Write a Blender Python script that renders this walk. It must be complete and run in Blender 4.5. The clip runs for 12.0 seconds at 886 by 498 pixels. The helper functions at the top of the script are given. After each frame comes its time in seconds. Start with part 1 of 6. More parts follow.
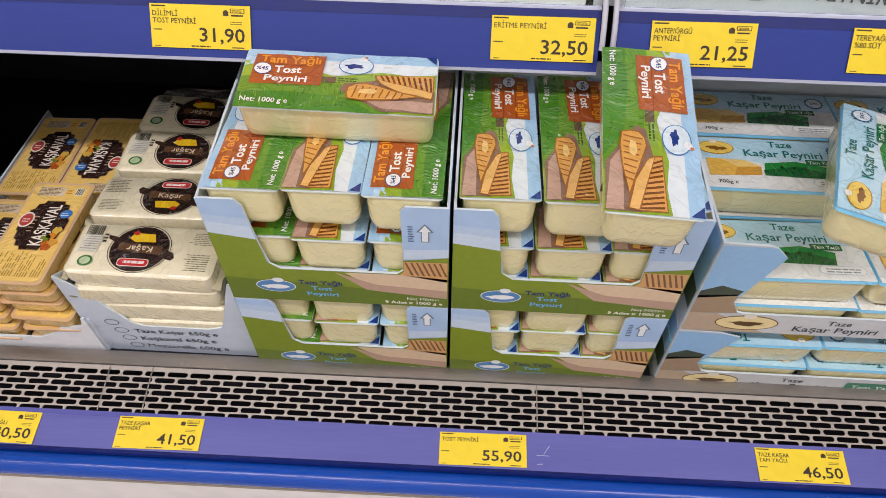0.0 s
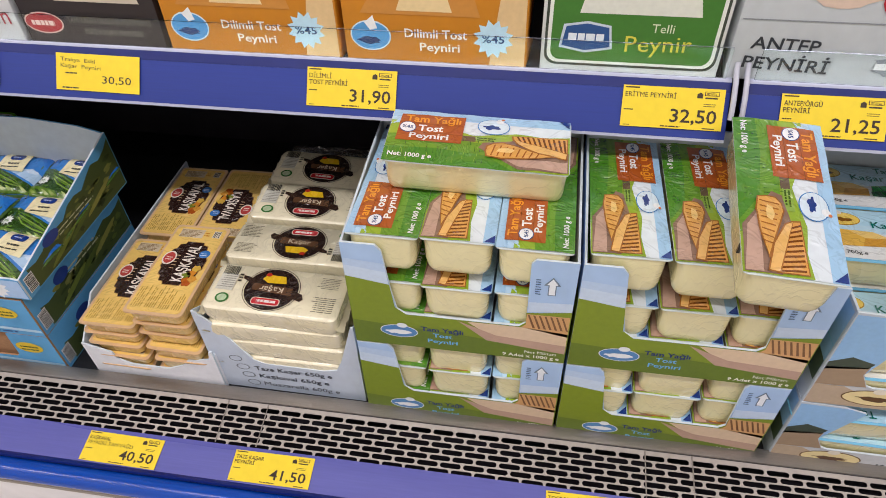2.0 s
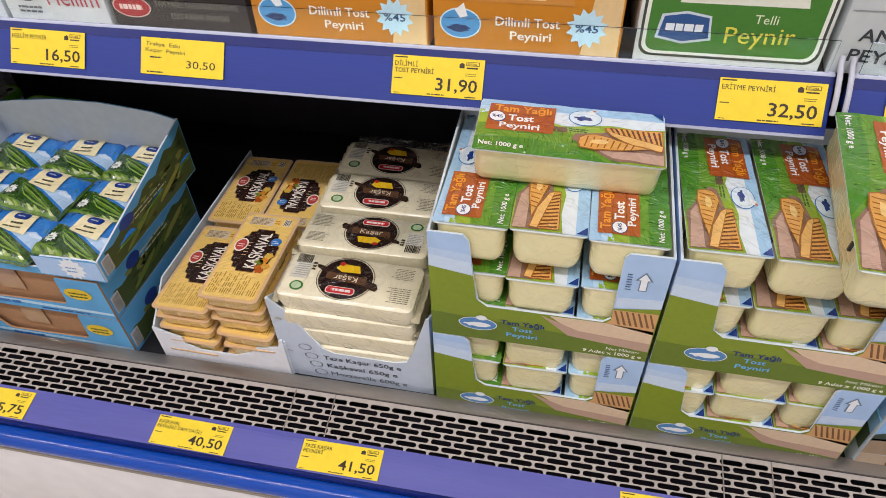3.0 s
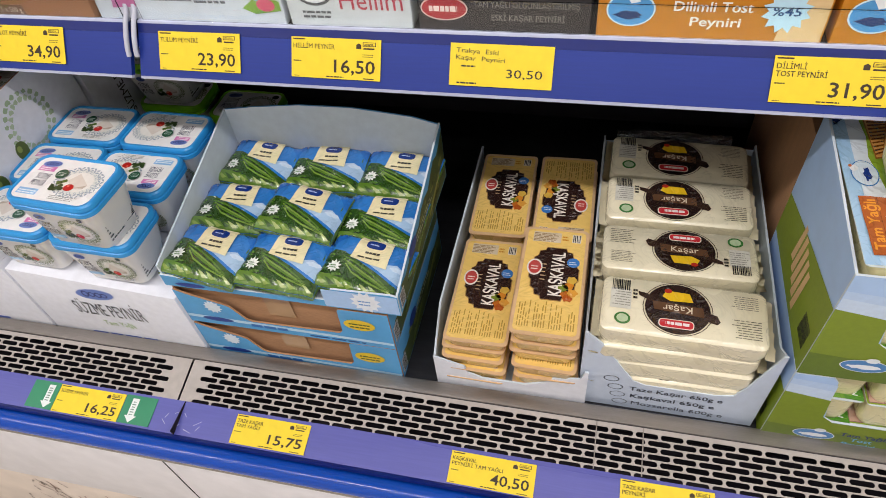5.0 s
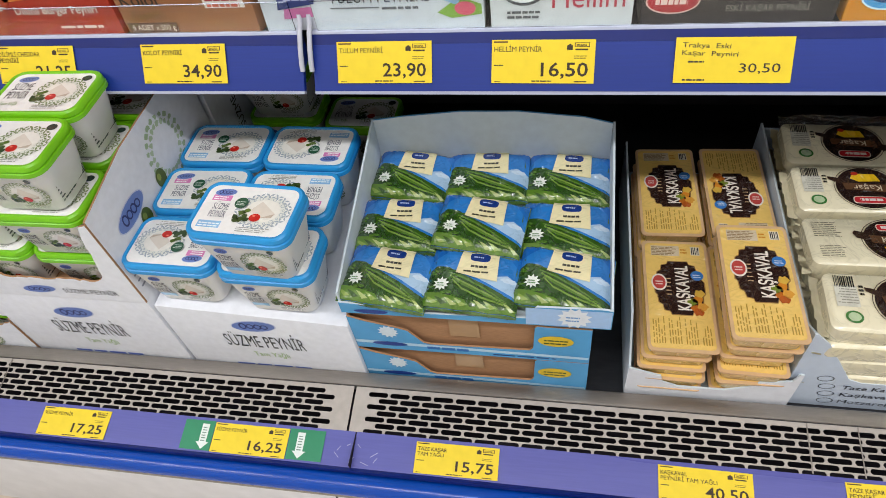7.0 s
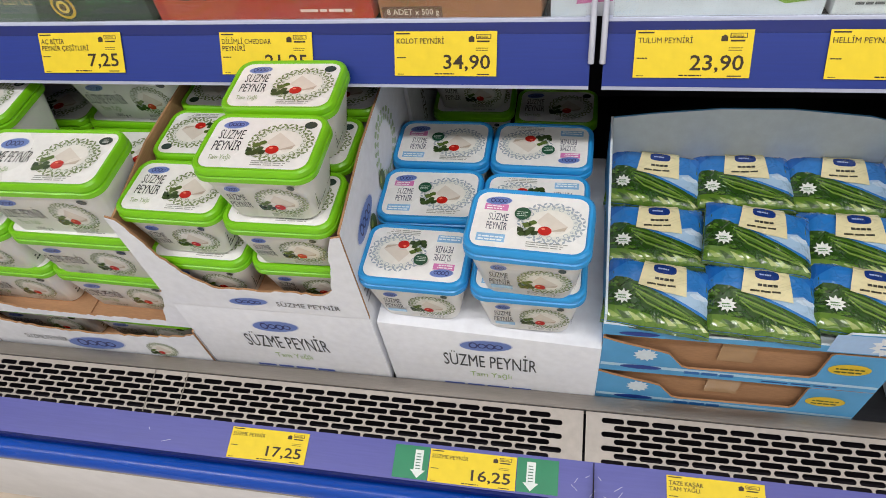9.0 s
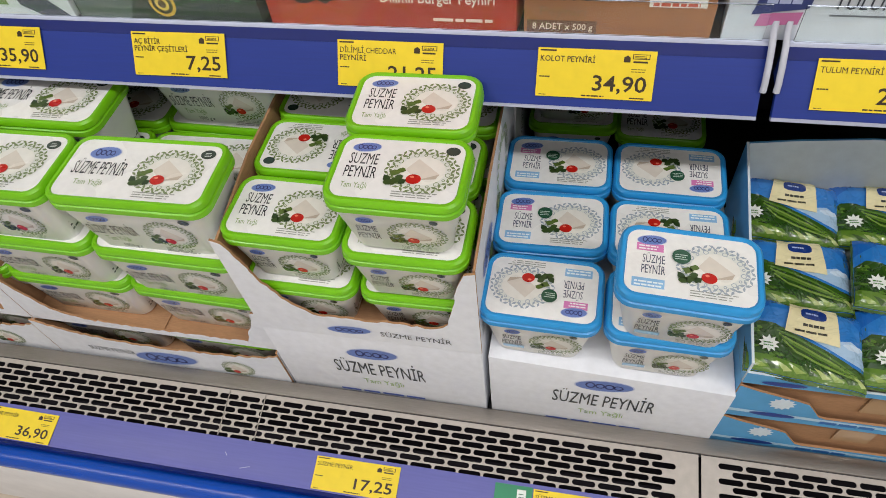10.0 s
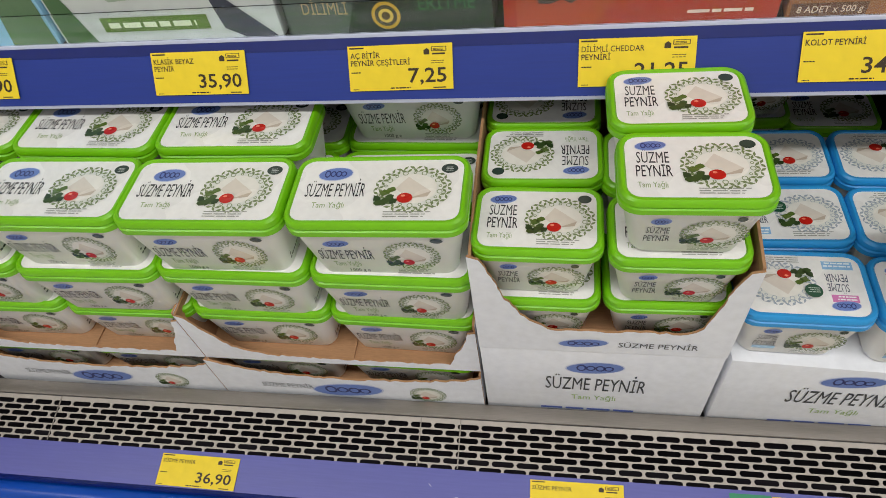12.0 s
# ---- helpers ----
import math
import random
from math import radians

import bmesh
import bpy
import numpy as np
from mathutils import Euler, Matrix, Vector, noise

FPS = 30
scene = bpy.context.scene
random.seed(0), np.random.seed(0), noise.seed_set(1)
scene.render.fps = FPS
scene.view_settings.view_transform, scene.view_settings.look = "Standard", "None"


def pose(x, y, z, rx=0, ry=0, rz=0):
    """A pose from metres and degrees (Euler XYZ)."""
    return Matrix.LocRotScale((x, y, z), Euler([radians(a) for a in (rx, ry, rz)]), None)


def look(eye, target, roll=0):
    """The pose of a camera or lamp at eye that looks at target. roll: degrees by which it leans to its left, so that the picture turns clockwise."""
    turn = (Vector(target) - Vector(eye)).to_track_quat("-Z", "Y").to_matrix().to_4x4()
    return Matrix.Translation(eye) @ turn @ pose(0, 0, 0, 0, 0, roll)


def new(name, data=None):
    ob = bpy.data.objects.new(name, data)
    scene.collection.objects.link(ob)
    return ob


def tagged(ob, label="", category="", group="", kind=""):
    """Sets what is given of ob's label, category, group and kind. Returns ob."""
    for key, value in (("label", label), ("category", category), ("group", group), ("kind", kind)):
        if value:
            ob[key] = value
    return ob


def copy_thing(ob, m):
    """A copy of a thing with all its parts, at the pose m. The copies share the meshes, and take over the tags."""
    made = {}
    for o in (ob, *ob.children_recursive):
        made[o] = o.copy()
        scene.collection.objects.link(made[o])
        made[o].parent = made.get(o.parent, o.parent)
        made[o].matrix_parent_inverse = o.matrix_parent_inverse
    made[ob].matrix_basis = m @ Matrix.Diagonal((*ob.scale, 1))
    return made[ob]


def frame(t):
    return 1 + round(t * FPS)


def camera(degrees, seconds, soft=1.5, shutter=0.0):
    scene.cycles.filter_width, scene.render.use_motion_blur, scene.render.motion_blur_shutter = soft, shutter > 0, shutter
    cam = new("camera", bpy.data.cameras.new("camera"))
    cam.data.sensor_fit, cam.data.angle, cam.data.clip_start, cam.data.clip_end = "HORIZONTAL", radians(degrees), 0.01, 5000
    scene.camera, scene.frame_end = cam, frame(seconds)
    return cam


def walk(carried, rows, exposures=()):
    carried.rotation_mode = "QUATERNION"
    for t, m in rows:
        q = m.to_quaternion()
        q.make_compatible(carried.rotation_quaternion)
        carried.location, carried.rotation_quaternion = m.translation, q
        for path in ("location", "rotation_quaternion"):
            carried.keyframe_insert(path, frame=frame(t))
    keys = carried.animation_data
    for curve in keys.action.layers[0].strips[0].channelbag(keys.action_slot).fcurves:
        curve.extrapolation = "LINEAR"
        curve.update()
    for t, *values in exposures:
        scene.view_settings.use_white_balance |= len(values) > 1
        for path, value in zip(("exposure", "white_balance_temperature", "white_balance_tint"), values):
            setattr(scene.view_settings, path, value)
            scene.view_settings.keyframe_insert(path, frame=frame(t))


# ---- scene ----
cam = camera(68.6, 12.0, soft=0.9)
PATH = [
    (0, (0.023, 0.079, 1.311), (-0.041, 1.364, -0.22), 0.5),
    (0.5, (0.017, 0.073, 1.31), (-0.055, 1.376, -0.206), 0.4),
    (1, (0.0, 0.063, 1.314), (-0.132, 1.371, -0.193), -1.2),
    (1.5, (-0.023, 0.051, 1.312), (-0.223, 1.374, -0.174), -2.6),
    (2, (-0.041, 0.042, 1.32), (-0.302, 1.46, -0.066), -2.0),
    (2.5, (-0.066, 0.031, 1.313), (-0.36, 1.432, -0.084), -1.7),
    (3, (-0.106, 0.03, 1.308), (-0.432, 1.438, -0.074), -2.3),
    (3.5, (-0.176, 0.047, 1.311), (-0.613, 1.394, -0.101), -5.4),
    (3.7, (-0.208, 0.052, 1.314), (-0.685, 1.372, -0.111), -6.4),
    (5.3, (-0.476, 0.105, 1.336), (-0.892, 1.317, -0.199), -8.6),
    (5.5, (-0.485, 0.112, 1.339), (-0.92, 1.285, -0.222), -10.0),
    (6, (-0.525, 0.114, 1.33), (-0.961, 1.24, -0.264), -10.0),
    (6.5, (-0.602, 0.115, 1.343), (-1.003, 1.33, -0.194), -9.3),
    (7, (-0.695, 0.096, 1.341), (-1.06, 1.331, -0.189), -10.1),
    (7.2, (-0.721, 0.081, 1.334), (-1.095, 1.326, -0.186), -9.7),
    (8.8, (-0.947, 0.107, 1.324), (-1.3, 1.321, -0.226), -9.5),
    (9, (-0.984, 0.124, 1.328), (-1.361, 1.326, -0.225), -10.3),
    (9.5, (-1.06, 0.166, 1.33), (-1.44, 1.345, -0.241), -11.4),
    (10, (-1.123, 0.175, 1.328), (-1.486, 1.333, -0.262), -8.4),
    (10.5, (-1.214, 0.172, 1.337), (-1.542, 1.383, -0.221), -10.4),
    (11, (-1.285, 0.148, 1.333), (-1.597, 1.364, -0.224), -11.0),
    (11.5, (-1.325, 0.13, 1.327), (-1.641, 1.358, -0.22), -11.4),
    (12, (-1.365, 0.148, 1.324), (-1.699, 1.36, -0.232), -10.9),
]
walk(cam, [(t, look(eye, target, roll)) for t, eye, target, roll in PATH],
     [(0.0, -0.12, 6450, 16), (3.5, -0.08, 6350, 15), (5.5, -0.06, 6400, 12), (7.0, -0.1, 6250, 8), (9.0, -0.2, 6350, 9), (12.0, -0.4, 6450, 6)])

# ---- light: unseen white LED strips overhead, and a weaker row of added fill ----
world = bpy.data.worlds.new("shop_air")
world.use_nodes = True
world.node_tree.nodes["Background"].inputs[0].default_value = (0.9, 0.95, 1.0, 1)
world.node_tree.nodes["Background"].inputs[1].default_value = 0.05
scene.world = world
LIGHT_ROWS = ((-0.37, 28.0), (-1.25, 5.5))  # y of each row of strips, watts per strip; second row is added fill
for row_y, watts in LIGHT_ROWS:
    for row_x in (-2.9, -0.75, 1.4):
        lamp = bpy.data.lights.new("overhead_light", "AREA")
        lamp.shape, lamp.size, lamp.size_y = "RECTANGLE", 1.9, 0.16
        lamp.energy, lamp.color = watts, (1.0, 0.955, 0.935)
        new("overhead_light", lamp).matrix_basis = pose(row_x, row_y, 2.83)


# ---- materials ----
def rgb(h):
    """Linear colour from a hex sRGB string."""
    v = [int(h[i:i + 2], 16) / 255 for i in (0, 2, 4)]
    return tuple(c / 12.92 if c <= 0.04045 else ((c + 0.055) / 1.055) ** 2.4 for c in v) + (1.0,)


MATS = {}


def mat(name, h, rough=0.5, metal=0.0, var=0.08, scale=35.0, big=4.0, bump=0.0, bscale=300.0, stretch=(1, 1, 1),
        coat=0.0, sss=0.0, rvar=0.08, distort=0.0, glint=0.0, gscale=20.0):
    """A surface with colour variation at two scales, uneven gloss and a fine relief."""
    if name in MATS:
        return MATS[name]
    m = bpy.data.materials.new(name)
    m.use_nodes = True
    nt = m.node_tree
    b = nt.nodes["Principled BSDF"]
    co = nt.nodes.new("ShaderNodeTexCoord")
    mp = nt.nodes.new("ShaderNodeMapping")
    mp.inputs["Scale"].default_value = stretch
    nt.links.new(co.outputs["Object"], mp.inputs[0])

    def noise_at(s, detail=3.0, dist=0.0):
        n = nt.nodes.new("ShaderNodeTexNoise")
        n.inputs["Scale"].default_value, n.inputs["Detail"].default_value = s, detail
        n.inputs["Distortion"].default_value = dist
        nt.links.new(mp.outputs[0], n.inputs["Vector"])
        return n

    base = rgb(h)
    fine, broad = noise_at(scale), noise_at(big, 2.0)
    add = nt.nodes.new("ShaderNodeMath")
    add.operation = "ADD"
    nt.links.new(fine.outputs["Fac"], add.inputs[0])
    nt.links.new(broad.outputs["Fac"], add.inputs[1])
    ramp = nt.nodes.new("ShaderNodeMapRange")
    ramp.inputs[1].default_value, ramp.inputs[2].default_value = 0.7, 1.3
    nt.links.new(add.outputs[0], ramp.inputs[0])
    mix = nt.nodes.new("ShaderNodeMix")
    mix.data_type = "RGBA"
    mix.inputs[6].default_value = tuple(max(0, c * (1 - var)) for c in base[:3]) + (1,)
    mix.inputs[7].default_value = tuple(min(0.95, c * (1 + var)) for c in base[:3]) + (1,)
    nt.links.new(ramp.outputs[0], mix.inputs[0])
    nt.links.new(mix.outputs[2], b.inputs["Base Color"])
    rr = nt.nodes.new("ShaderNodeMapRange")
    rr.inputs[1].default_value, rr.inputs[2].default_value = 0.3, 0.7
    rr.inputs[3].default_value, rr.inputs[4].default_value = max(0.03, rough - rvar), min(1, rough + rvar)
    nt.links.new(broad.outputs["Fac"], rr.inputs[0])
    nt.links.new(rr.outputs[0], b.inputs["Roughness"])
    b.inputs["Metallic"].default_value = metal
    b.inputs["Coat Weight"].default_value = coat
    b.inputs["Coat Roughness"].default_value = 0.12
    if sss:
        b.inputs["Subsurface Weight"].default_value = sss
        b.inputs["Subsurface Radius"].default_value = (0.012, 0.01, 0.006)
        b.inputs["Subsurface Scale"].default_value = 0.4
    if bump:
        bn = nt.nodes.new("ShaderNodeBump")
        bn.inputs["Strength"].default_value, bn.inputs["Distance"].default_value = bump, 0.002
        nt.links.new(noise_at(bscale, 3.0, distort).outputs["Fac"], bn.inputs["Height"])
        nt.links.new(bn.outputs[0], b.inputs["Normal"])
    if glint:
        # folds of the clear film over the surface, seen in its gloss alone
        folds = noise_at(gscale, 2.5, 2.4)
        off, ab, cl, b2 = (nt.nodes.new(k) for k in ("ShaderNodeMath", "ShaderNodeMath", "ShaderNodeMapRange", "ShaderNodeBump"))
        off.operation, off.inputs[1].default_value, ab.operation = "SUBTRACT", 0.5, "ABSOLUTE"
        cl.inputs[1].default_value, cl.inputs[2].default_value = 0.0, 0.06
        cl.inputs[3].default_value, cl.inputs[4].default_value = 1.0, 0.0
        nt.links.new(folds.outputs["Fac"], off.inputs[0])
        nt.links.new(off.outputs[0], ab.inputs[0])
        nt.links.new(ab.outputs[0], cl.inputs[0])
        b2.inputs["Strength"].default_value, b2.inputs["Distance"].default_value = glint, 0.003
        nt.links.new(cl.outputs[0], b2.inputs["Height"])
        nt.links.new(b2.outputs[0], b.inputs["Coat Normal"])
        b.inputs["Coat Weight"].default_value = 1.0
        b.inputs["Coat IOR"].default_value = 1.6
        b.inputs["Coat Roughness"].default_value = 0.16
    MATS[name] = m
    return m


def ink(h):
    """Printing ink under glossy film."""
    return mat("ink_" + h, h, rough=0.26, var=0.05, scale=120, big=18, bump=0.35, bscale=50, distort=0.8, rvar=0.1, coat=0.35)


def ink_film(h):
    """Printing ink under loose, creased clear film."""
    return mat("film_ink_" + h, h, rough=0.2, var=0.06, scale=120, big=18, bump=0.55, bscale=26, distort=0.7, rvar=0.1, glint=1.0)


def ink_card(h):
    """Printing ink on coated cardboard."""
    return mat("card_ink_" + h, h, rough=0.48, var=0.06, scale=160, big=9, bump=0.05, bscale=400)


M_STEEL = mat("brushed_steel", "96908A", 0.38, 0.85, 0.10, 60, 3, 0.08, 500, (1, 30, 30))
M_GRILLE = mat("grey_lacquered_grille", "AFA8A1", 0.45, 0.35, 0.10, 90, 5, 0.06, 600)
M_DECK = mat("dark_grey_deck_metal", "35363A", 0.45, 0.6, 0.2, 40, 5, 0.1, 400, (1, 6, 6))
M_DARK = mat("black_case_lining", "2A272D", 0.8, 0.0, 0.3, 20, 3, 0.1, 300)
M_DARK.node_tree.nodes["Principled BSDF"].inputs["Specular IOR Level"].default_value = 0.12
M_LINING = mat("dark_case_back", "3A363E", 0.8, 0.0, 0.2, 20, 3, 0.1, 300)
M_LINING.node_tree.nodes["Principled BSDF"].inputs["Specular IOR Level"].default_value = 0.12
M_RAIL = mat("blue_shelf_rail_plastic", "0D2E8A", 0.5, 0.0, 0.07, 60, 3, 0.04, 400, (0.4, 8, 8))
M_RAIL_DARK = mat("dark_blue_rail_edge", "10226E", 0.35, 0.0, 0.08, 60, 3)
M_RAIL_LOW = mat("violet_blue_price_rail", "5A5CA8", 0.34, 0.0, 0.07, 60, 3, 0.05, 300, (0.4, 8, 8), rvar=0.12)
M_BUMPER = mat("blue_rubber_bumper", "0B48AE", 0.22, 0.0, 0.1, 50, 3, 0.04, 200, (0.3, 6, 6))
M_WHITE_EDGE = mat("white_shelf_lip", "AEB3C8", 0.4, 0.0, 0.05, 60, 4)
M_BODY = mat("light_grey_case_panel", "E2E1E4", 0.45, 0.0, 0.07, 30, 3, 0.04, 300)
M_KICK = mat("cream_scuffed_kick_panel", "DFD2C4", 0.55, 0.0, 0.12, 14, 3, 0.1, 200)
M_SHELF = mat("dark_shelf_underside", "1A1A1F", 0.55, 0.3, 0.2, 30, 4)
M_CARD_WHITE = mat("white_cardboard", "E8EBF2", 0.55, 0.0, 0.06, 90, 6, 0.25, 24)
M_CARD_GREY = mat("grey_white_cardboard_inside", "CEDAE2", 0.75, 0.0, 0.06, 80, 7, 0.1, 300)
M_KRAFT = mat("brown_kraft_cardboard", "A9805C", 0.85, 0.0, 0.14, 120, 8, 0.15, 250, (1, 6, 1))
M_CARD_BLUE = mat("sky_blue_printed_cardboard", "A8C6EA", 0.5, 0.0, 0.06, 40, 6, 0.05, 350)
M_CARD_CYAN = mat("bright_blue_printed_cardboard", "5AA5D8", 0.5, 0.0, 0.12, 30, 9, 0.06, 350)
M_CHEESE = mat("pale_cheese_in_clear_film", "E8E0AC", 0.3, 0.0, 0.05, 60, 10, 0.3, 45, sss=0.15, distort=1.2, rvar=0.12, glint=0.28)
M_CHEESE_Y = mat("yellow_cheese_in_clear_tray", "EECB7E", 0.3, 0.0, 0.08, 60, 14, 0.3, 60, sss=0.1, distort=1.0, rvar=0.12, glint=0.8)
M_CREAM = mat("ivory_vacuum_film", "E9E1C2", 0.3, 0.0, 0.04, 60, 14, 0.4, 50, distort=1.2, rvar=0.14, glint=1.0)
M_TUB = mat("white_tub_plastic", "EDEDEA", 0.38, 0.0, 0.03, 60, 8, 0.03, 200, sss=0.1)
M_LID_G = mat("lime_green_lid_plastic", "79C414", 0.34, 0.0, 0.06, 60, 8, 0.03, 200)
M_LID_B = mat("sky_blue_lid_plastic", "2F97DA", 0.34, 0.0, 0.06, 60, 8, 0.03, 200)
M_TAG = mat("yellow_price_card", "F2D524", 0.5, 0.0, 0.05, 80, 12, 0.03, 300)
M_FLOOR = mat("beige_shop_floor_tile", "D6CFC4", 0.35, 0.0, 0.12, 12, 2, 0.05, 200)
M_PAINT = mat("white_wall_paint", "DADAD6", 0.8, 0.0, 0.05, 20, 2, 0.06, 300)
M_HOOK = mat("white_bracket_lacquer", "BDC0CC", 0.4, 0.0, 0.05, 60, 6)
M_TONGUE = mat("tan_thermoform_edge", "D2AE84", 0.3, 0.0, 0.12, 60, 10, 0.2, 80)


def clear(name, tint, rough):
    m = bpy.data.materials.new(name)
    m.use_nodes = True
    b = m.node_tree.nodes["Principled BSDF"]
    b.inputs["Base Color"].default_value = tint
    b.inputs["Roughness"].default_value = rough
    b.inputs["Transmission Weight"].default_value = 1.0
    b.inputs["IOR"].default_value = 1.45
    n = m.node_tree.nodes.new("ShaderNodeTexNoise")
    n.inputs["Scale"].default_value = 70
    n.inputs["Distortion"].default_value = 1.5
    bp = m.node_tree.nodes.new("ShaderNodeBump")
    bp.inputs["Strength"].default_value = 0.35 if "film" in name else 0.0
    bp.inputs["Distance"].default_value = 0.002
    m.node_tree.links.new(n.outputs["Fac"], bp.inputs["Height"])
    m.node_tree.links.new(bp.outputs[0], b.inputs["Normal"])
    return m


M_GLASS = clear("clear_acrylic_strip", (0.93, 0.98, 0.96, 1), 0.02)
M_FILM = clear("crinkled_clear_film", (0.97, 0.97, 0.96, 1), 0.08)


# ---- mesh helpers ----
def to_mesh(name, bm, mats, smooth=40):
    me = bpy.data.meshes.new(name)
    bmesh.ops.recalc_face_normals(bm, faces=bm.faces)
    bm.to_mesh(me)
    bm.free()
    for m in mats:
        me.materials.append(m)
    if smooth:
        me.polygons.foreach_set("use_smooth", [True] * len(me.polygons))
        me.set_sharp_from_angle(angle=radians(smooth))
    return me


def part(name, data, material, parent, label="", m=None):
    """One mesh object under a thing or a part; data is a bmesh or a finished mesh."""
    if isinstance(data, bmesh.types.BMesh):
        data = to_mesh(name, data, material if isinstance(material, (list, tuple)) else [material])
    ob = new(name, data)
    ob.parent = parent
    if m is not None:
        ob.matrix_basis = m
    return tagged(ob, label)


def thing(name, label, category, m=None, group="", kind=""):
    ob = new(name)
    ob.empty_display_size = 0.02
    if m is not None:
        ob.matrix_basis = m
    return tagged(ob, label, category, group, kind)


def box(x0, y0, z0, x1, y1, z1, bevel=0.0, bm=None):
    bm = bm or bmesh.new()
    vs = [bm.verts.new((x, y, z)) for z in (z0, z1) for x, y in ((x0, y0), (x1, y0), (x1, y1), (x0, y1))]
    fs = [bm.faces.new([vs[i] for i in q]) for q in
          ((3, 2, 1, 0), (4, 5, 6, 7), (0, 1, 5, 4), (1, 2, 6, 5), (2, 3, 7, 6), (3, 0, 4, 7))]
    if bevel:
        edges = {e for f in fs for e in f.edges}
        bmesh.ops.bevel(bm, geom=list(edges), offset=bevel, segments=2, affect="EDGES", profile=0.6)
    return bm


def rrect(w, d, r, n=5):
    pts = []
    for cx, cy, a0 in ((w / 2 - r, d / 2 - r, 0), (-w / 2 + r, d / 2 - r, 90), (-w / 2 + r, -d / 2 + r, 180), (w / 2 - r, -d / 2 + r, 270)):
        for i in range(n + 1):
            a = radians(a0 + 90 * i / n)
            pts.append((cx + r * math.cos(a), cy + r * math.sin(a)))
    return pts


def loft(sections, n=5, bm=None, cap=True):
    """Rounded rectangles (z, width, depth, radius) skinned one above another."""
    bm = bm or bmesh.new()
    rings = []
    for z, w, d, r in sections:
        rings.append([bm.verts.new((x, y, z)) for x, y in rrect(w, d, r, n)])
    for a, b in zip(rings, rings[1:]):
        k = len(a)
        for i in range(k):
            bm.faces.new((a[i], a[(i + 1) % k], b[(i + 1) % k], b[i]))
    if cap:
        bm.faces.new(rings[0][::-1])
        bm.faces.new(rings[-1])
    return bm


def sheet(pts, t):
    """A panel: a flat outline (u, v), t thick behind its face; slot 0 is the face, slot 1 the back and the cut edges."""
    bm = bmesh.new()
    front = [bm.verts.new((u, v, 0)) for u, v in pts]
    back = [bm.verts.new((u, v, -t)) for u, v in pts]
    bm.faces.new(front).material_index = 0
    bm.faces.new(back[::-1]).material_index = 1
    k = len(pts)
    for i in range(k):
        bm.faces.new((front[i], back[i], back[(i + 1) % k], front[(i + 1) % k])).material_index = 1
    return bm


def rag(pts, seed, amp=0.0012, low=0.02, step=0.006):
    """An outline whose upper edges are torn: short steps, each a little off."""
    rnd, out = random.Random(seed), []
    for (x, y), (x2, y2) in zip(pts, pts[1:] + pts[:1]):
        out.append((x, y))
        n = int(math.hypot(x2 - x, y2 - y) / step)
        if min(y, y2) < low or (abs(x - x2) < 1e-6):
            continue
        for i in range(1, n):
            t = i / n
            out.append((x + (x2 - x) * t + rnd.uniform(-amp, amp) * 0.4, y + (y2 - y) * t + rnd.uniform(-amp, amp)))
    return out


def profile_run(pts, x0, x1):
    """A closed outline (y, z) drawn out along x."""
    bm = bmesh.new()
    a = [bm.verts.new((x0, y, z)) for y, z in pts]
    b = [bm.verts.new((x1, y, z)) for y, z in pts]
    k = len(pts)
    for i in range(k):
        bm.faces.new((a[i], a[(i + 1) % k], b[(i + 1) % k], b[i]))
    bm.faces.new(a[::-1])
    bm.faces.new(b)
    return bm


FRONT = Matrix.Rotation(radians(90), 4, "X")                                        # faces the aisle
RIGHT = Matrix.Rotation(radians(90), 4, "Z") @ FRONT                                # faces +x
LEFT = Matrix.Rotation(radians(-90), 4, "Z") @ FRONT                                # faces -x
TEXTS = {}


def text_mesh(s, weight):
    weight = 0.0 if "M" in s else weight
    if (s, weight) not in TEXTS:
        c = bpy.data.curves.new("lettering", "FONT")
        c.body, c.resolution_u, c.offset = s, 2, weight
        ob = bpy.data.objects.new("lettering", c)
        me = bpy.data.meshes.new_from_object(ob)
        co = np.array([v.co[:2] for v in me.vertices]) if len(me.vertices) else np.zeros((1, 2))
        TEXTS[(s, weight)] = (co, [tuple(p.vertices) for p in me.polygons])
        bpy.data.objects.remove(ob)
        bpy.data.curves.remove(c)
        bpy.data.meshes.remove(me)
    return TEXTS[(s, weight)]


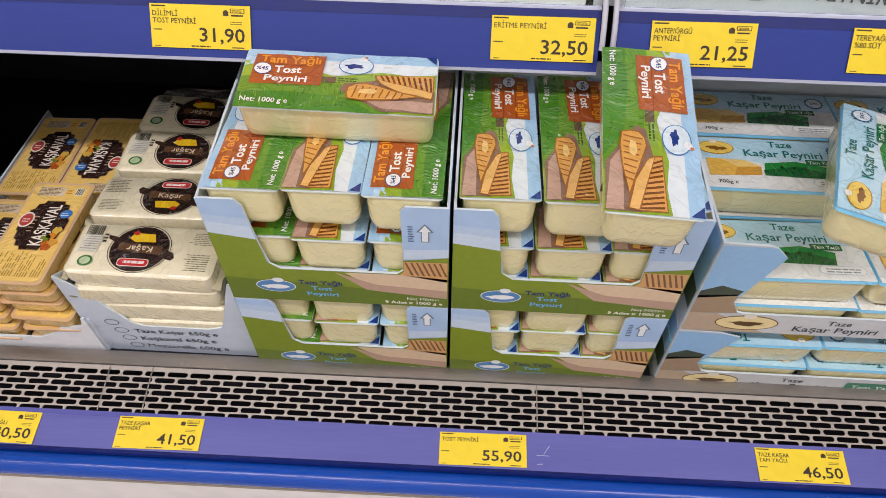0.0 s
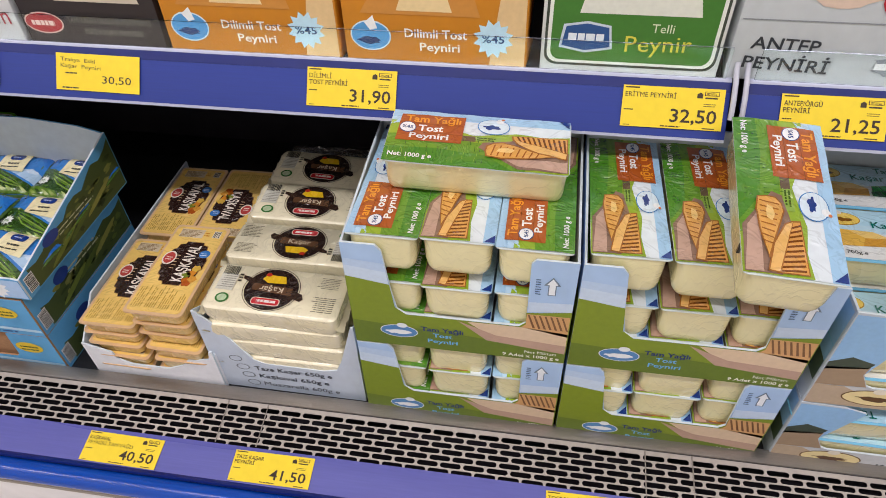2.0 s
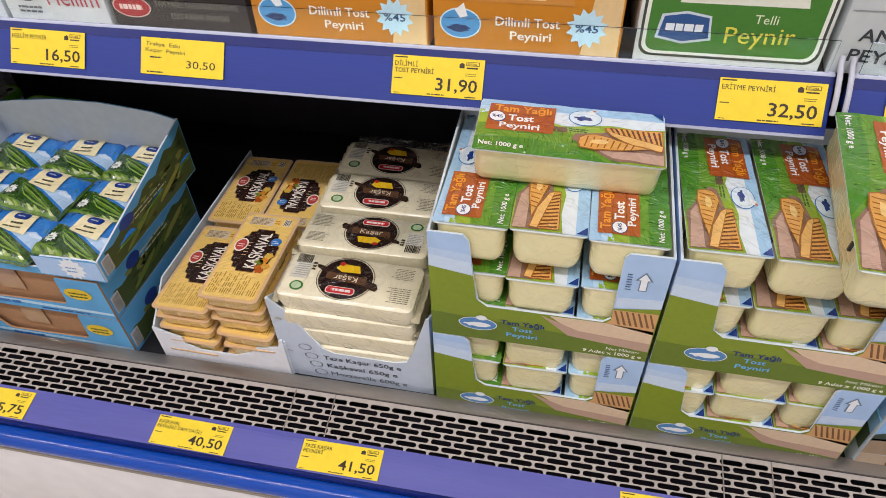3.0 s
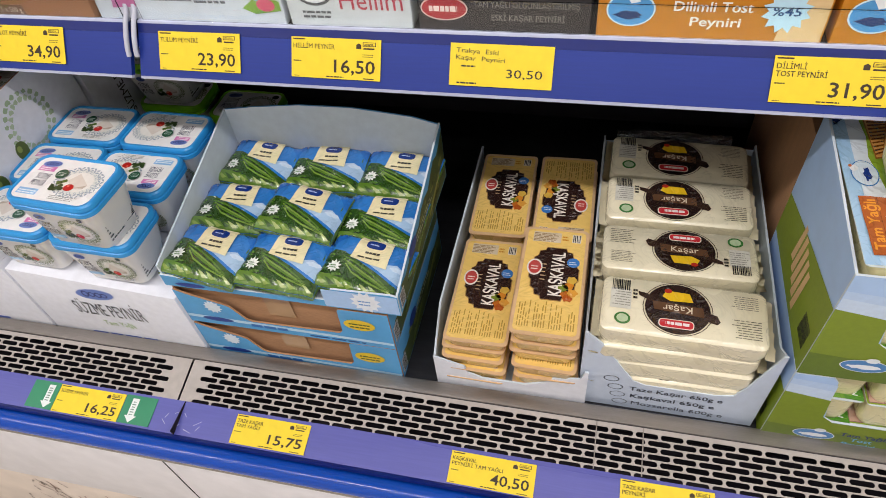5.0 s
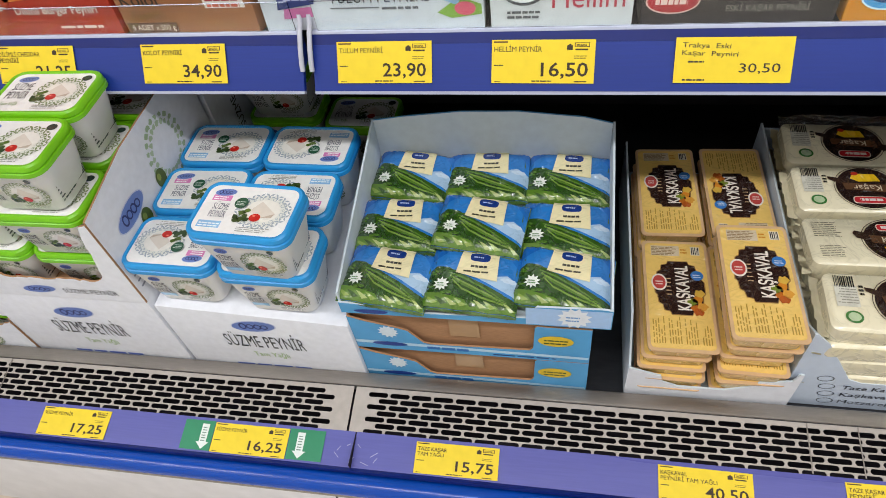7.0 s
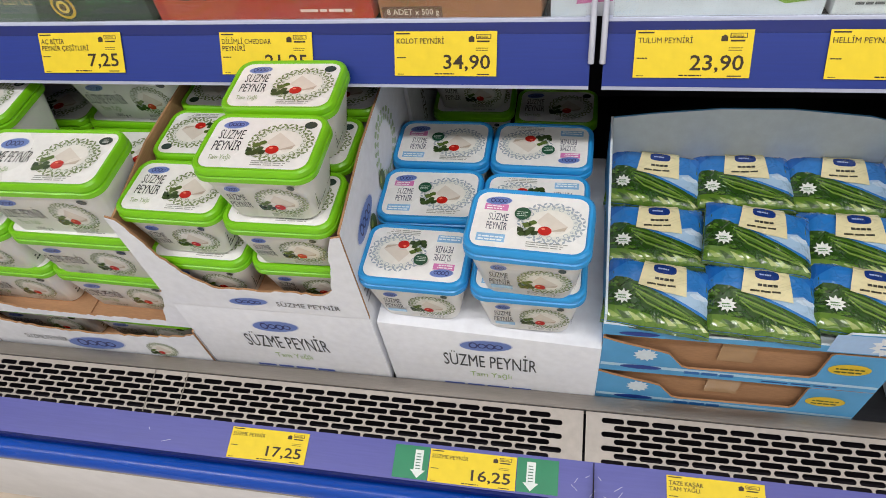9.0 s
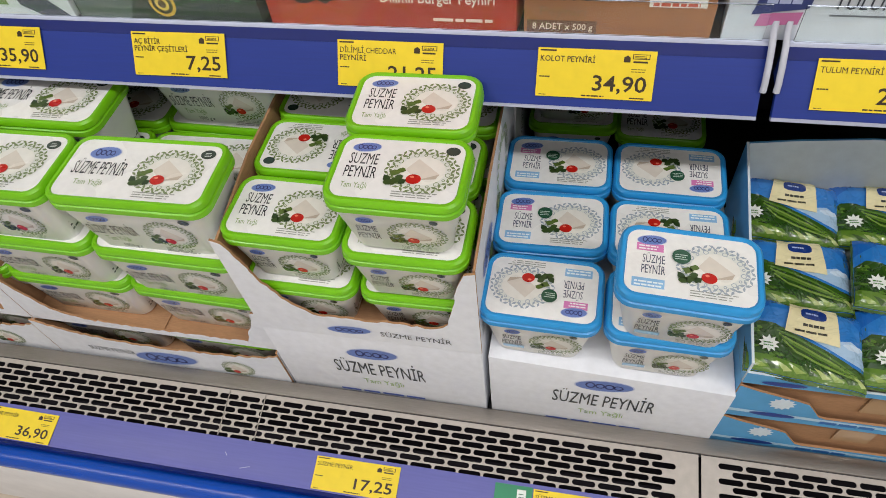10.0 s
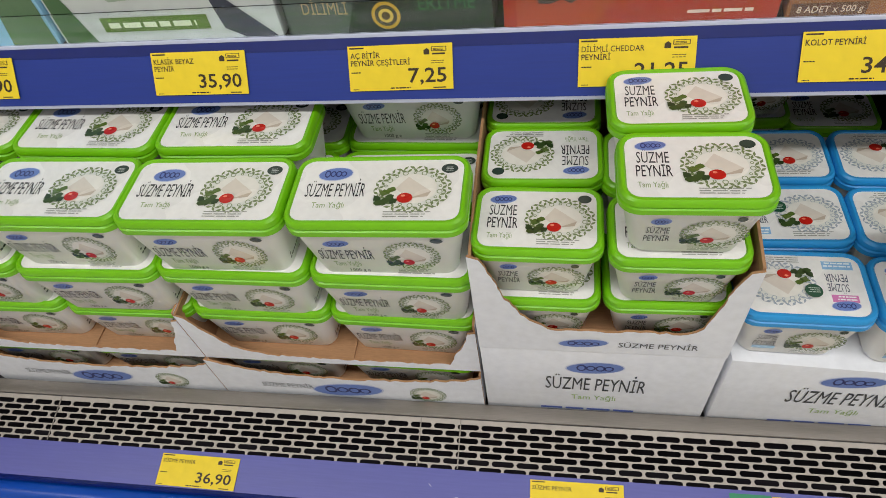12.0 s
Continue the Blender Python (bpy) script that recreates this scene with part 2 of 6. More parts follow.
class Art:
    """Printing: flat shapes in layers on a face, u to the right and v up, in metres."""

    def __init__(self, pick=ink, step=0.00016):
        self.pick, self.step, self.items, self.kind = pick, step, [], "printed_ground"

    def poly(self, pts, h, layer=1):
        self.items.append(([tuple(p) for p in pts], [tuple(range(len(pts)))], h, layer, self.kind))
        return self

    def rect(self, u0, v0, u1, v1, h, layer=1):
        return self.poly(((u0, v0), (u1, v0), (u1, v1), (u0, v1)), h, layer)

    def oval(self, u, v, ru, rv, h, layer=2, n=22, turn=0):
        c, s = math.cos(radians(turn)), math.sin(radians(turn))
        pts = []
        for i in range(n):
            a = 2 * math.pi * i / n
            x, y = ru * math.cos(a), rv * math.sin(a)
            pts.append((u + c * x - s * y, v + s * x + c * y))
        return self.mark("emblem", pts, h, layer)

    def mark(self, kind, pts, h, layer):
        self.kind = kind
        self.poly(pts, h, layer)
        self.kind = "printed_ground"
        return self

    def star(self, u, v, r, h, layer=3, n=12, inner=0.72):
        return self.mark("emblem", [(u + r * (1 if i % 2 else inner) * math.cos(math.pi * i / n),
                           v + r * (1 if i % 2 else inner) * math.sin(math.pi * i / n)) for i in range(2 * n)], h, layer)

    def blot(self, u, v, ru, rv, h, layer=3, seed=1, n=18, rough=0.28):
        rnd = random.Random(seed)
        return self.mark("emblem", [(u + ru * math.cos(2 * math.pi * i / n) * (1 - rough * rnd.random()),
                           v + rv * math.sin(2 * math.pi * i / n) * (1 - rough * rnd.random())) for i in range(n)], h, layer)

    def bars(self, u0, v0, u1, v1, rows, h, layer=3, fill=0.45, seed=3):
        """Lines of writing too small to read."""
        rnd, dv = random.Random(seed), (v1 - v0) / rows
        for i in range(rows):
            x = u0
            end = u1 - (u1 - u0) * 0.25 * rnd.random()
            while x < end:
                w = min(end - x, (u1 - u0) * (0.1 + 0.22 * rnd.random()))
                self.mark("lettering", ((x, v0 + i * dv), (x + w, v0 + i * dv), (x + w, v0 + (i + fill) * dv), (x, v0 + (i + fill) * dv)), h, layer)
                x += w + (u1 - u0) * 0.035
        return self

    def barcode(self, u0, v0, u1, v1, layer=3, across=True, seed=5):
        rnd = random.Random(seed)
        x, end = (u0, u1) if across else (v0, v1)
        while x < end:
            w = (end - x) * 0.02 + (0.0004 + 0.0007 * rnd.random())
            w = min(w, end - x)
            if across:
                self.mark("barcode", ((x, v0), (x + w, v0), (x + w, v1), (x, v1)), "20201E", layer)
            else:
                self.mark("barcode", ((u0, x), (u1, x), (u1, x + w), (u0, x + w)), "20201E", layer)
            x += w + 0.0005 + 0.0006 * rnd.random()
        return self

    def ring(self, u, v, r, w, h, layer=3, n=28, rv=None):
        k = (rv or r) / r
        o = [(u + r * math.cos(2 * math.pi * i / n), v + k * r * math.sin(2 * math.pi * i / n)) for i in range(n)]
        q = [(u + (r - w) * math.cos(2 * math.pi * i / n), v + k * (r - w) * math.sin(2 * math.pi * i / n)) for i in range(n)]
        faces = [(i, (i + 1) % n, n + (i + 1) % n, n + i) for i in range(n)]
        self.items.append((o + q, faces, h, layer, "emblem"))
        return self

    def text(self, s, u, v, height, h, layer=4, width=None, turn=0, weight=0.012, mid=False):
        """Lettering whose capitals are about that high; u, v is its lower left corner, or its middle."""
        co, faces = text_mesh(s, weight)
        lo, hi = co.min(0), co.max(0)
        cap = 0.71
        sy = height / cap
        sx = width / max(1e-6, hi[0] - lo[0]) if width else sy
        pts = (co - (lo[0], 0)) * (sx, sy)
        if mid:
            pts = pts - ((hi[0] - lo[0]) * sx / 2, height / 2)
        c, sn = math.cos(radians(turn)), math.sin(radians(turn))
        self.items.append(([(u + c * x - sn * y, v + sn * x + c * y) for x, y in pts], faces, h, layer, "lettering"))
        return self

    def mesh(self, name="printing", kind=None):
        verts, faces, slots, which = [], [], [], {}
        for pts, fs, h, layer, k in self.items:
            if kind and k != kind:
                continue
            o = len(verts)
            slot = which.setdefault(h, len(which))
            verts += [(x, y, layer * self.step) for x, y in pts]
            for f in fs:
                area = sum(pts[f[i]][0] * pts[f[(i + 1) % len(f)]][1] - pts[f[(i + 1) % len(f)]][0] * pts[f[i]][1] for i in range(len(f)))
                f = f if area > 0 else f[::-1]
                faces.append([o + i for i in f])
                slots.append(slot)
        me = bpy.data.meshes.new(name)
        me.from_pydata(verts, [], faces)
        for h in which:
            me.materials.append(self.pick(h))
        me.polygons.foreach_set("material_index", slots)
        return me


def warped(art, height, name="printing", cut=0.007, kind=None):
    """Printing that follows a curved film: height(u, v) over the flat."""
    me = art.mesh(name, kind)
    bm = bmesh.new()
    bm.from_mesh(me)
    bmesh.ops.triangulate(bm, faces=bm.faces)
    for _ in range(4):
        long = [e for e in bm.edges if e.calc_length() > cut]
        if not long:
            break
        bmesh.ops.subdivide_edges(bm, edges=long, cuts=1)
        bmesh.ops.triangulate(bm, faces=[f for f in bm.faces if len(f.verts) > 3])
    for v in bm.verts:
        v.co.z += height(v.co.x, v.co.y)
    bm.to_mesh(me)
    bm.free()
    return me

def clusters(items, gap):
    """Marks that lie within that gap of one another belong together."""
    groups = []
    for it in items:
        us, vs = [p[0] for p in it[0]], [p[1] for p in it[0]]
        span = [min(us) - gap / 2, min(vs) - gap / 2, max(us) + gap / 2, max(vs) + gap / 2]
        mine, rest = [it], []
        for sp, g in groups:
            if sp[0] < span[2] and span[0] < sp[2] and sp[1] < span[3] and span[1] < sp[3]:
                mine = g + mine
                span = [min(sp[0], span[0]), min(sp[1], span[1]), max(sp[2], span[2]), max(sp[3], span[3])]
            else:
                rest.append((sp, g))
        groups = rest + [(span, mine)]
    return [g for _, g in groups]


def printed(art, parent, m=None, label="", bend=None):
    """The printing on a face as parts: its ground, emblems, lettering and barcode."""
    everything = art.items
    for kind in ("printed_ground", "emblem", "lettering", "barcode"):
        mine = [i for i in everything if i[4] == kind]
        few = kind == "printed_ground" and len(mine) <= 8
        for group in [[i] for i in mine] if few else clusters(mine, 0.0032):
            art.items = group
            me = warped(art, bend, kind, 0.006, kind) if bend else art.mesh(kind, kind)
            part(kind, me, None, parent, label if kind == "printed_ground" else "", m)
    art.items = everything


PROTOS = {}


def place(key, build, m, label=""):
    """The first call builds a thing, later ones copy it."""
    if key in PROTOS:
        ob = copy_thing(PROTOS[key], m)
    else:
        ob = PROTOS[key] = build()
        ob.matrix_basis = m
    if label:
        ob["label"] = label
    return ob


# ---- the shop round the case ----
DECK, FACE_Y = 0.582, 0.486
tagged(part("floor", box(-5, -1.75, -0.1, 4, 1.3, 0.0), M_FLOOR, None), "beige tiled shop floor in the aisle", "floor", kind="structure")
tagged(part("ceiling", box(-5, -1.75, 3.0, 4, 1.3, 3.1), M_PAINT, None), "white painted shop ceiling", "ceiling", kind="structure")
tagged(part("wall_north", box(-5, 1.12, 0, 4, 1.3, 3.0), M_PAINT, None), "white painted wall behind the chilled case", "wall", kind="structure")
# unseen stand-in wall, set near and pale to bounce light onto the fronts
tagged(part("wall_south", box(-5, -1.85, 0, 4, -1.75, 3.0), mat("bounce_wall_paint", "DAD6D0", 0.8, 0, 0.06, 20, 2, 0.05, 300), None), "unseen pale wall closing the aisle, bouncing light onto the case", "wall", kind="structure")
tagged(part("wall_west", box(-5.1, -1.75, 0, -5, 1.3, 3.0), M_PAINT, None), "white painted end wall of the aisle", "wall", kind="structure")
tagged(part("wall_east", box(4, -1.75, 0, 4.1, 1.3, 3.0), M_PAINT, None), "white painted end wall of the aisle", "wall", kind="structure")


# ---- the open chilled case ----
X0, X1 = -3.2, 1.5
# the front stands a little askew to the shelf above
SKEW = pose(-0.6, 0, 0, 0, 0, math.degrees(0.0065)) @ Matrix.Translation((0.6, 0, 0))
case = thing("refrigerated_display_case", "long open chilled cabinet with blue rails and grey intake grille", "fridge", pose(0, 0, 0))
part("deck", box(X0, 0.474, DECK - 0.02, X1, 1.06, DECK - 0.0005), M_DECK, case, "dark grey metal deck")
for x in (-1.62, -0.953, -0.387, 0.165):
    part("deck_joint", box(x - 0.0012, 0.4845, DECK - 0.004, x + 0.0012, 1.05, DECK), M_DARK, case)
part("front_lip", profile_run([(0.4655, 0.5925), (0.4665, 0.5955), (0.472, 0.5965), (0.484, 0.5965), (0.486, 0.594), (0.486, 0.575), (0.470, 0.575)], X0, X1), M_STEEL, case, "brushed steel lip")
part("back_panel", box(X0, 1.06, 0.5, X1, 1.10, 2.05), M_LINING, case, "black inner back panel")
part("duct", box(X0, 0.3725, 0.42, X1, 0.484, 0.44), M_DARK, case, "dark air duct under the grille")
part("duct_wall", box(X0, 0.474, 0.4405, X1, 0.483, 0.574), M_DARK, case)
part("duct_wall", box(X0, 0.3725, 0.4405, X1, 0.378, 0.560), M_DARK, case)
part("price_rail", profile_run([(0.409, 0.5823), (0.3665, 0.5727), (0.3665, 0.569), (0.409, 0.578)], X0, X1), M_RAIL_LOW, case, "violet-blue plastic price rail")
part("rail_edge", profile_run([(0.3665, 0.5727), (0.362, 0.5745), (0.3605, 0.5705), (0.3665, 0.568)], X0, X1), M_RAIL_DARK, case)
bump_pts = [(0.3505 + 0.0135 * math.cos(radians(a)), 0.5595 + 0.0135 * math.sin(radians(a))) for a in range(20, 320, 20)]
part("bumper", profile_run(bump_pts, X0, X1), M_BUMPER, case, "glossy dark blue bumper strip")
part("bumper_channel", profile_run([(0.362, 0.566), (0.344, 0.546), (0.341, 0.543), (0.341, 0.538), (0.372, 0.538), (0.372, 0.566)], X0, X1), M_STEEL, case)
part("upper_front_panel", box(X0, 0.343, 0.335, X1, 0.372, 0.5375, 0.002), M_BODY, case, "light grey sheet-metal front")
part("lower_front_panel", box(X0, 0.347, 0.09, X1, 0.372, 0.332, 0.002), M_KICK, case, "cream scuffed lower front")
part("plinth", box(X0, 0.385, 0.0, X1, 1.08, 0.0895), M_DARK, case, "recessed black plinth")
part("rail_joint", box(-0.9385, 0.3655, 0.5725, -0.9375, 0.4085, 0.5829), M_DARK, case)
part("panel_joint", box(-0.961, 0.3425, 0.335, -0.959, 0.346, 0.538), M_DARK, case)
SCUFF = random.Random(44)
for cx, cz, spread, n in ((-1.29, 0.27, 0.06, 17), (-1.34, 0.16, 0.07, 14), (-1.22, 0.22, 0.05, 9), (-1.10, 0.25, 0.10, 7), (-0.95, 0.36, 0.03, 3)):
    for i in range(n):
        l = SCUFF.uniform(0.010, 0.038)
        x, z = SCUFF.gauss(cx, spread * 0.5), min(0.325, max(0.10, SCUFF.gauss(cz, 0.04)))
        bm = bmesh.new()
        edge = [(l * (k / 5 - 0.5), SCUFF.uniform(-0.002, 0.002), 0.0004 + SCUFF.uniform(0.0, 0.0014)) for k in range(6)]
        lo, hi = [bm.verts.new((u, 0, v - h)) for u, v, h in edge], [bm.verts.new((u, 0, v + h)) for u, v, h in edge]
        for k in range(5):
            bm.faces.new((lo[k], lo[k + 1], hi[k + 1], hi[k]))
        bmesh.ops.solidify(bm, geom=list(bm.faces), thickness=0.0003)
        tone = ("6A5A52", "8A7468", "A08474")[i % 3]
        part("scuff", bm, mat("scuff_" + tone, tone, 0.8), case, "", pose(x, 0.3464, z, 0, SCUFF.choice((65, 75, 100, 115, 20)) + SCUFF.uniform(-15, 15), 0))
part("scuff", box(-0.012, -0.0003, -0.0008, 0.012, 0, 0.0008), mat("dark_scuff", "3A3836", 0.8), case, "", pose(-0.950, 0.3426, 0.394, 0, 48, 0))

RM = Matrix(((1, 0, 0, 0), (0, 0.979, -0.2017, 0.3682), (0, 0.2017, 0.979, 0.5734), (0, 0, 0, 1)))
SC = random.Random(9)
for cx, n in ((-0.93, 9), (0.16, 4), (-0.47, 3), (-1.50, 3)):
    for i in range(n):
        l = SC.uniform(0.004, 0.016)
        part("scratch", box(-l / 2, -0.0003, 0, l / 2, 0.0003, 0.0002), mat("pale_scratch", "B9BCD6", 0.4), case, "",
             RM @ pose(cx + SC.uniform(-0.035, 0.035), SC.uniform(0.003, 0.036), 0, 0, 0, SC.uniform(-70, 70)))

# intake grille: staggered slots cut through a sloping sheet
SLOT_P, ROW_P, SLOT_L, SLOT_W, ROWS_N = 0.0284, 0.0079, 0.0256, 0.0061, 7
GV = Vector((0, 0.0575, 0.0118)).normalized()
GN = Vector((0, -GV.z, GV.y))
GM = Matrix(((1, 0, 0, 0), (0, GV.y, GN.y, 0.4095), (0, GV.z, GN.z, 0.5815), (0, 0, 0, 1)))
DEPTH_G = 0.0585


def grille(x0, x1, m0, m1):
    """A panel with slots from x0 + m0 to x1 - m1."""
    bm = bmesh.new()
    margin, low_edge = 0.006, DEPTH_G - 0.006 - ROWS_N * ROW_P

    def quad(a, b, c, d):
        bm.faces.new([bm.verts.new((p[0], p[1], 0)) for p in (a, b, c, d)])

    n = int((x1 - x0 - m0 - m1 - SLOT_P / 2) / SLOT_P)
    for r in range(ROWS_N):
        v0 = low_edge + r * ROW_P
        s = x0 + m0 + (SLOT_P / 2 if r % 2 else 0)
        quad((x0, v0), (s, v0), (s, v0 + ROW_P), (x0, v0 + ROW_P))
        quad((s + n * SLOT_P, v0), (x1, v0), (x1, v0 + ROW_P), (s + n * SLOT_P, v0 + ROW_P))
        for i in range(n):
            a, b, mid = s + i * SLOT_P, s + (i + 1) * SLOT_P, v0 + ROW_P / 2
            cl, cr, rad = a + (SLOT_P - SLOT_L) / 2 + SLOT_W / 2, b - (SLOT_P - SLOT_L) / 2 - SLOT_W / 2, SLOT_W / 2
            up = [(cl - rad * math.cos(radians(t)), mid + rad * math.sin(radians(t))) for t in (0, 30, 60, 90)] + \
                 [(cr + rad * math.cos(radians(t)), mid + rad * math.sin(radians(t))) for t in (90, 60, 30, 0)]
            dn = [(x, 2 * mid - y) for x, y in up]
            bm.faces.new([bm.verts.new((x, y, 0)) for x, y in [(a, mid)] + up + [(b, mid), (b, v0 + ROW_P), (a, v0 + ROW_P)]])
            bm.faces.new([bm.verts.new((x, y, 0)) for x, y in [(a, v0), (b, v0), (b, mid)] + dn[::-1] + [(a, mid)]])
            rim = up + dn[::-1][1:-1]
            top = [bm.verts.new((x, y, 0)) for x, y in rim]
            low = [bm.verts.new((x, y, -0.0011)) for x, y in rim]
            for k in range(len(rim)):
                bm.faces.new((top[k], top[(k + 1) % len(rim)], low[(k + 1) % len(rim)], low[k]))
    quad((x0, DEPTH_G - margin), (x1, DEPTH_G - margin), (x1, DEPTH_G), (x0, DEPTH_G))
    me = bpy.data.meshes.new("grille")
    bm.to_mesh(me)
    bm.free()
    me.materials.append(M_GRILLE)
    return me


part("grille", grille(-2.75, -0.9515, 0.0295, 0.021), None, case, "grey perforated air intake grille", GM)
part("grille", grille(-0.9485, 0.75, 0.0165, 0.012), None, case, "grey perforated air intake grille", GM)
part("lip_groove", box(-2.75, 0.0572, 0.0002, 0.75, 0.0584, 0.0009), M_DECK, case, "dark joint under the steel lip", GM)
for x in (-1.514, -1.466, -0.408, -0.354, 0.123, 0.178, -2.0):
    part("grille_seam", box(x - 0.0007, 0.001, 0, x + 0.0007, DEPTH_G - 0.001, 0.0007), M_STEEL, case, "", GM)

for ob in case.children:
    if ob.name.split(".")[0] in ("front_lip", "duct", "duct_wall", "price_rail", "rail_edge", "bumper", "bumper_channel", "upper_front_panel", "lower_front_panel",
                                 "rail_joint", "lip_groove", "panel_joint", "scuff", "scratch", "grille", "grille_seam"):
        ob.matrix_basis = SKEW @ ob.matrix_basis

# upper shelf in three bays
for x0, x1 in ((-2.09, -0.974), (-0.962, 0.145), (0.160, 1.27)):
    shelf = part("shelf", box(x0, 0.668, 0.952, x1, 1.06, 0.9815), M_SHELF, case, "dark metal shelf")
    part("shelf_rail", profile_run([(0.6315, 0.9345), (0.6583, 0.9726), (0.668, 0.970), (0.668, 0.953), (0.650, 0.9505), (0.6365, 0.9315)], x0, x1), M_RAIL, shelf, "blue plastic price rail")
    part("rail_edge", profile_run([(0.6583, 0.9728), (0.6640, 0.9814), (0.668, 0.9814), (0.668, 0.9705)], x0, x1), M_RAIL_DARK, shelf)
    part("shelf_lip", profile_run([(0.6638, 0.9817), (0.6648, 0.9832), (0.6656, 0.9838), (0.6702, 0.9838), (0.6702, 0.9818)], x0, x1), M_WHITE_EDGE, shelf, "white shelf lip")
    part("rail_foot", profile_run([(0.6298, 0.9318), (0.6313, 0.9345), (0.6362, 0.9315), (0.6345, 0.929)], x0, x1), M_WHITE_EDGE, shelf)
    strip = part("acrylic_strip", box(x0 + 0.006, 0.6672, 0.9839, x1 - 0.006, 0.6690, 1.0165, 0.0004), M_GLASS, shelf, "clear acrylic front strip")
    strip.visible_shadow = False
for x in (-0.968, 0.1525):
    for dx in (-0.0052, 0.0052):
        c = bpy.data.curves.new("bracket_hook", "CURVE")
        c.dimensions, c.bevel_depth, c.bevel_resolution = "3D", 0.0028, 2
        sp = c.splines.new("POLY")
        path = [(0.672, 1.0), (0.668, 0.992), (0.660, 0.985), (0.650, 0.972), (0.643, 0.960), (0.641, 0.953)]
        sp.points.add(len(path) - 1)
        for p, (y, z) in zip(sp.points, path):
            p.co = (0, y, z, 1)
        tmp = bpy.data.objects.new("bracket_hook", c)
        me = bpy.data.meshes.new_from_object(tmp)
        bpy.data.objects.remove(tmp)
        me.materials.append(M_HOOK)
        part("bracket_hook", me, None, case, "white bent bracket end", pose(x + dx, 0, 0))


# ---- price tags ----
def price_tag(x, price, lines, low=False, hand=False, width=0.102, note=""):
    hgt = 0.0372 if low else 0.0412
    v = Vector((0, 0.979, 0.2017)) if low else Vector((0, 0.572, 0.821))
    n = Vector((0, -v.z, v.y))
    foot = Vector((x, 0.3682, 0.5728)) if low else Vector((x, 0.6362, 0.9412))
    foot = foot + n * 0.0012
    m = Matrix(((1, 0, 0, foot.x), (0, v.y, n.y, foot.y), (0, v.z, n.z, foot.z), (0, 0, 0, 1))) @ Matrix.Rotation(radians(TAG_RND.uniform(-0.6, 0.6)), 4, "Z")
    m = SKEW @ m if low else m
    what = "handwritten yellow price card" if hand else "printed yellow price card"
    tag = thing("price_tag", what + " reading " + price + " on a blue rail", "price tag", m, "price tags along the rails")
    part("card", box(0, 0, 0, width, hgt, 0.0006), M_TAG, tag)
    a = Art(ink_card)
    dark = "3A2A10"
    k = hgt / 0.0412
    if hand:
        a.text("Trakya  Eski", 0.006, 0.0325 * k, 0.0045, "2A2A28", 5, 0.043, -2, 0.0)
        a.text("Kaşar  Peyniri", 0.006, 0.0255 * k, 0.0045, "2A2A28", 5, 0.050, -2, 0.0)
        a.bars(0.012, 0.0185 * k, 0.030, 0.0215 * k, 1, "2A2A28", 5, 0.5, 6)
        a.text(price, 0.058, 0.0095 * k, 0.0085 * k, "2E2A22", 5, 0.036, 0, 0.0)
        a.bars(0.008, 0.002 * k, 0.03, 0.005 * k, 1, "2A2A28", 5, 0.5, 7)
    else:
        a.rect(0.002, 0.0385 * k, 0.016, 0.0398 * k, dark, 5)
        for i, s in enumerate(lines):
            a.text(s, 0.0025, (0.0300 - 0.0068 * i) * k, 0.0050 * k, dark, 5, min(0.070, 0.0036 * len(s)), 0, 0.008)
        a.bars(0.0025, 0.0165 * k, 0.012, 0.018 * k, 1, dark, 5, 0.7)
        pr = Art(ink_card)
        pr.text(price, width - 0.006 - 0.0091 * len(price), 0.0068 * k, 0.0132 * k, "33240E", 5, 0.0091 * len(price), 0, 0.012)
        a.bars(0.04, 0.0015 * k, 0.062, 0.003 * k, 1, dark, 5, 0.8, 9)
        a.rect(width - 0.019, 0.0012 * k, width - 0.007, 0.0022 * k, dark, 5)
        a.bars(0.003, 0.0012 * k, 0.011, 0.0022 * k, 1, dark, 5, 0.7, 2)
        a.bars(width - 0.02, 0.0235 * k, width - 0.008, 0.0275 * k, 2, "7A6418", 5, 0.35, 3)
        part("price_lettering", pr.mesh("price_lettering"), None, tag, "", Matrix.Translation((0, 0, 0.0001)))
        u0 = width - 0.027
        e = Art(ink_card)
        e.poly(((u0, 0.0315 * k), (u0 + 0.0055, 0.0315 * k), (u0 + 0.0055, 0.0355 * k), (u0 + 0.003, 0.0372 * k), (u0, 0.0355 * k)), dark, 5).rect(u0 + 0.0072, 0.0342 * k, u0 + 0.0215, 0.0384 * k, dark, 5)
        e.rect(u0 + 0.008, 0.0348 * k, u0 + 0.0208, 0.0379 * k, "F2D31A", 6)
        e.bars(u0 + 0.009, 0.0352 * k, u0 + 0.0205, 0.0374 * k, 2, dark, 7, 0.55, 5)
        e.rect(u0 + 0.008, 0.0312 * k, u0 + 0.02, 0.0327 * k, dark, 5)
        part("emblem", e.mesh("emblem"), None, tag, "", Matrix.Translation((0, 0, 0.0001)))
    printed(a, tag, Matrix.Translation((0, 0, 0.0001)))
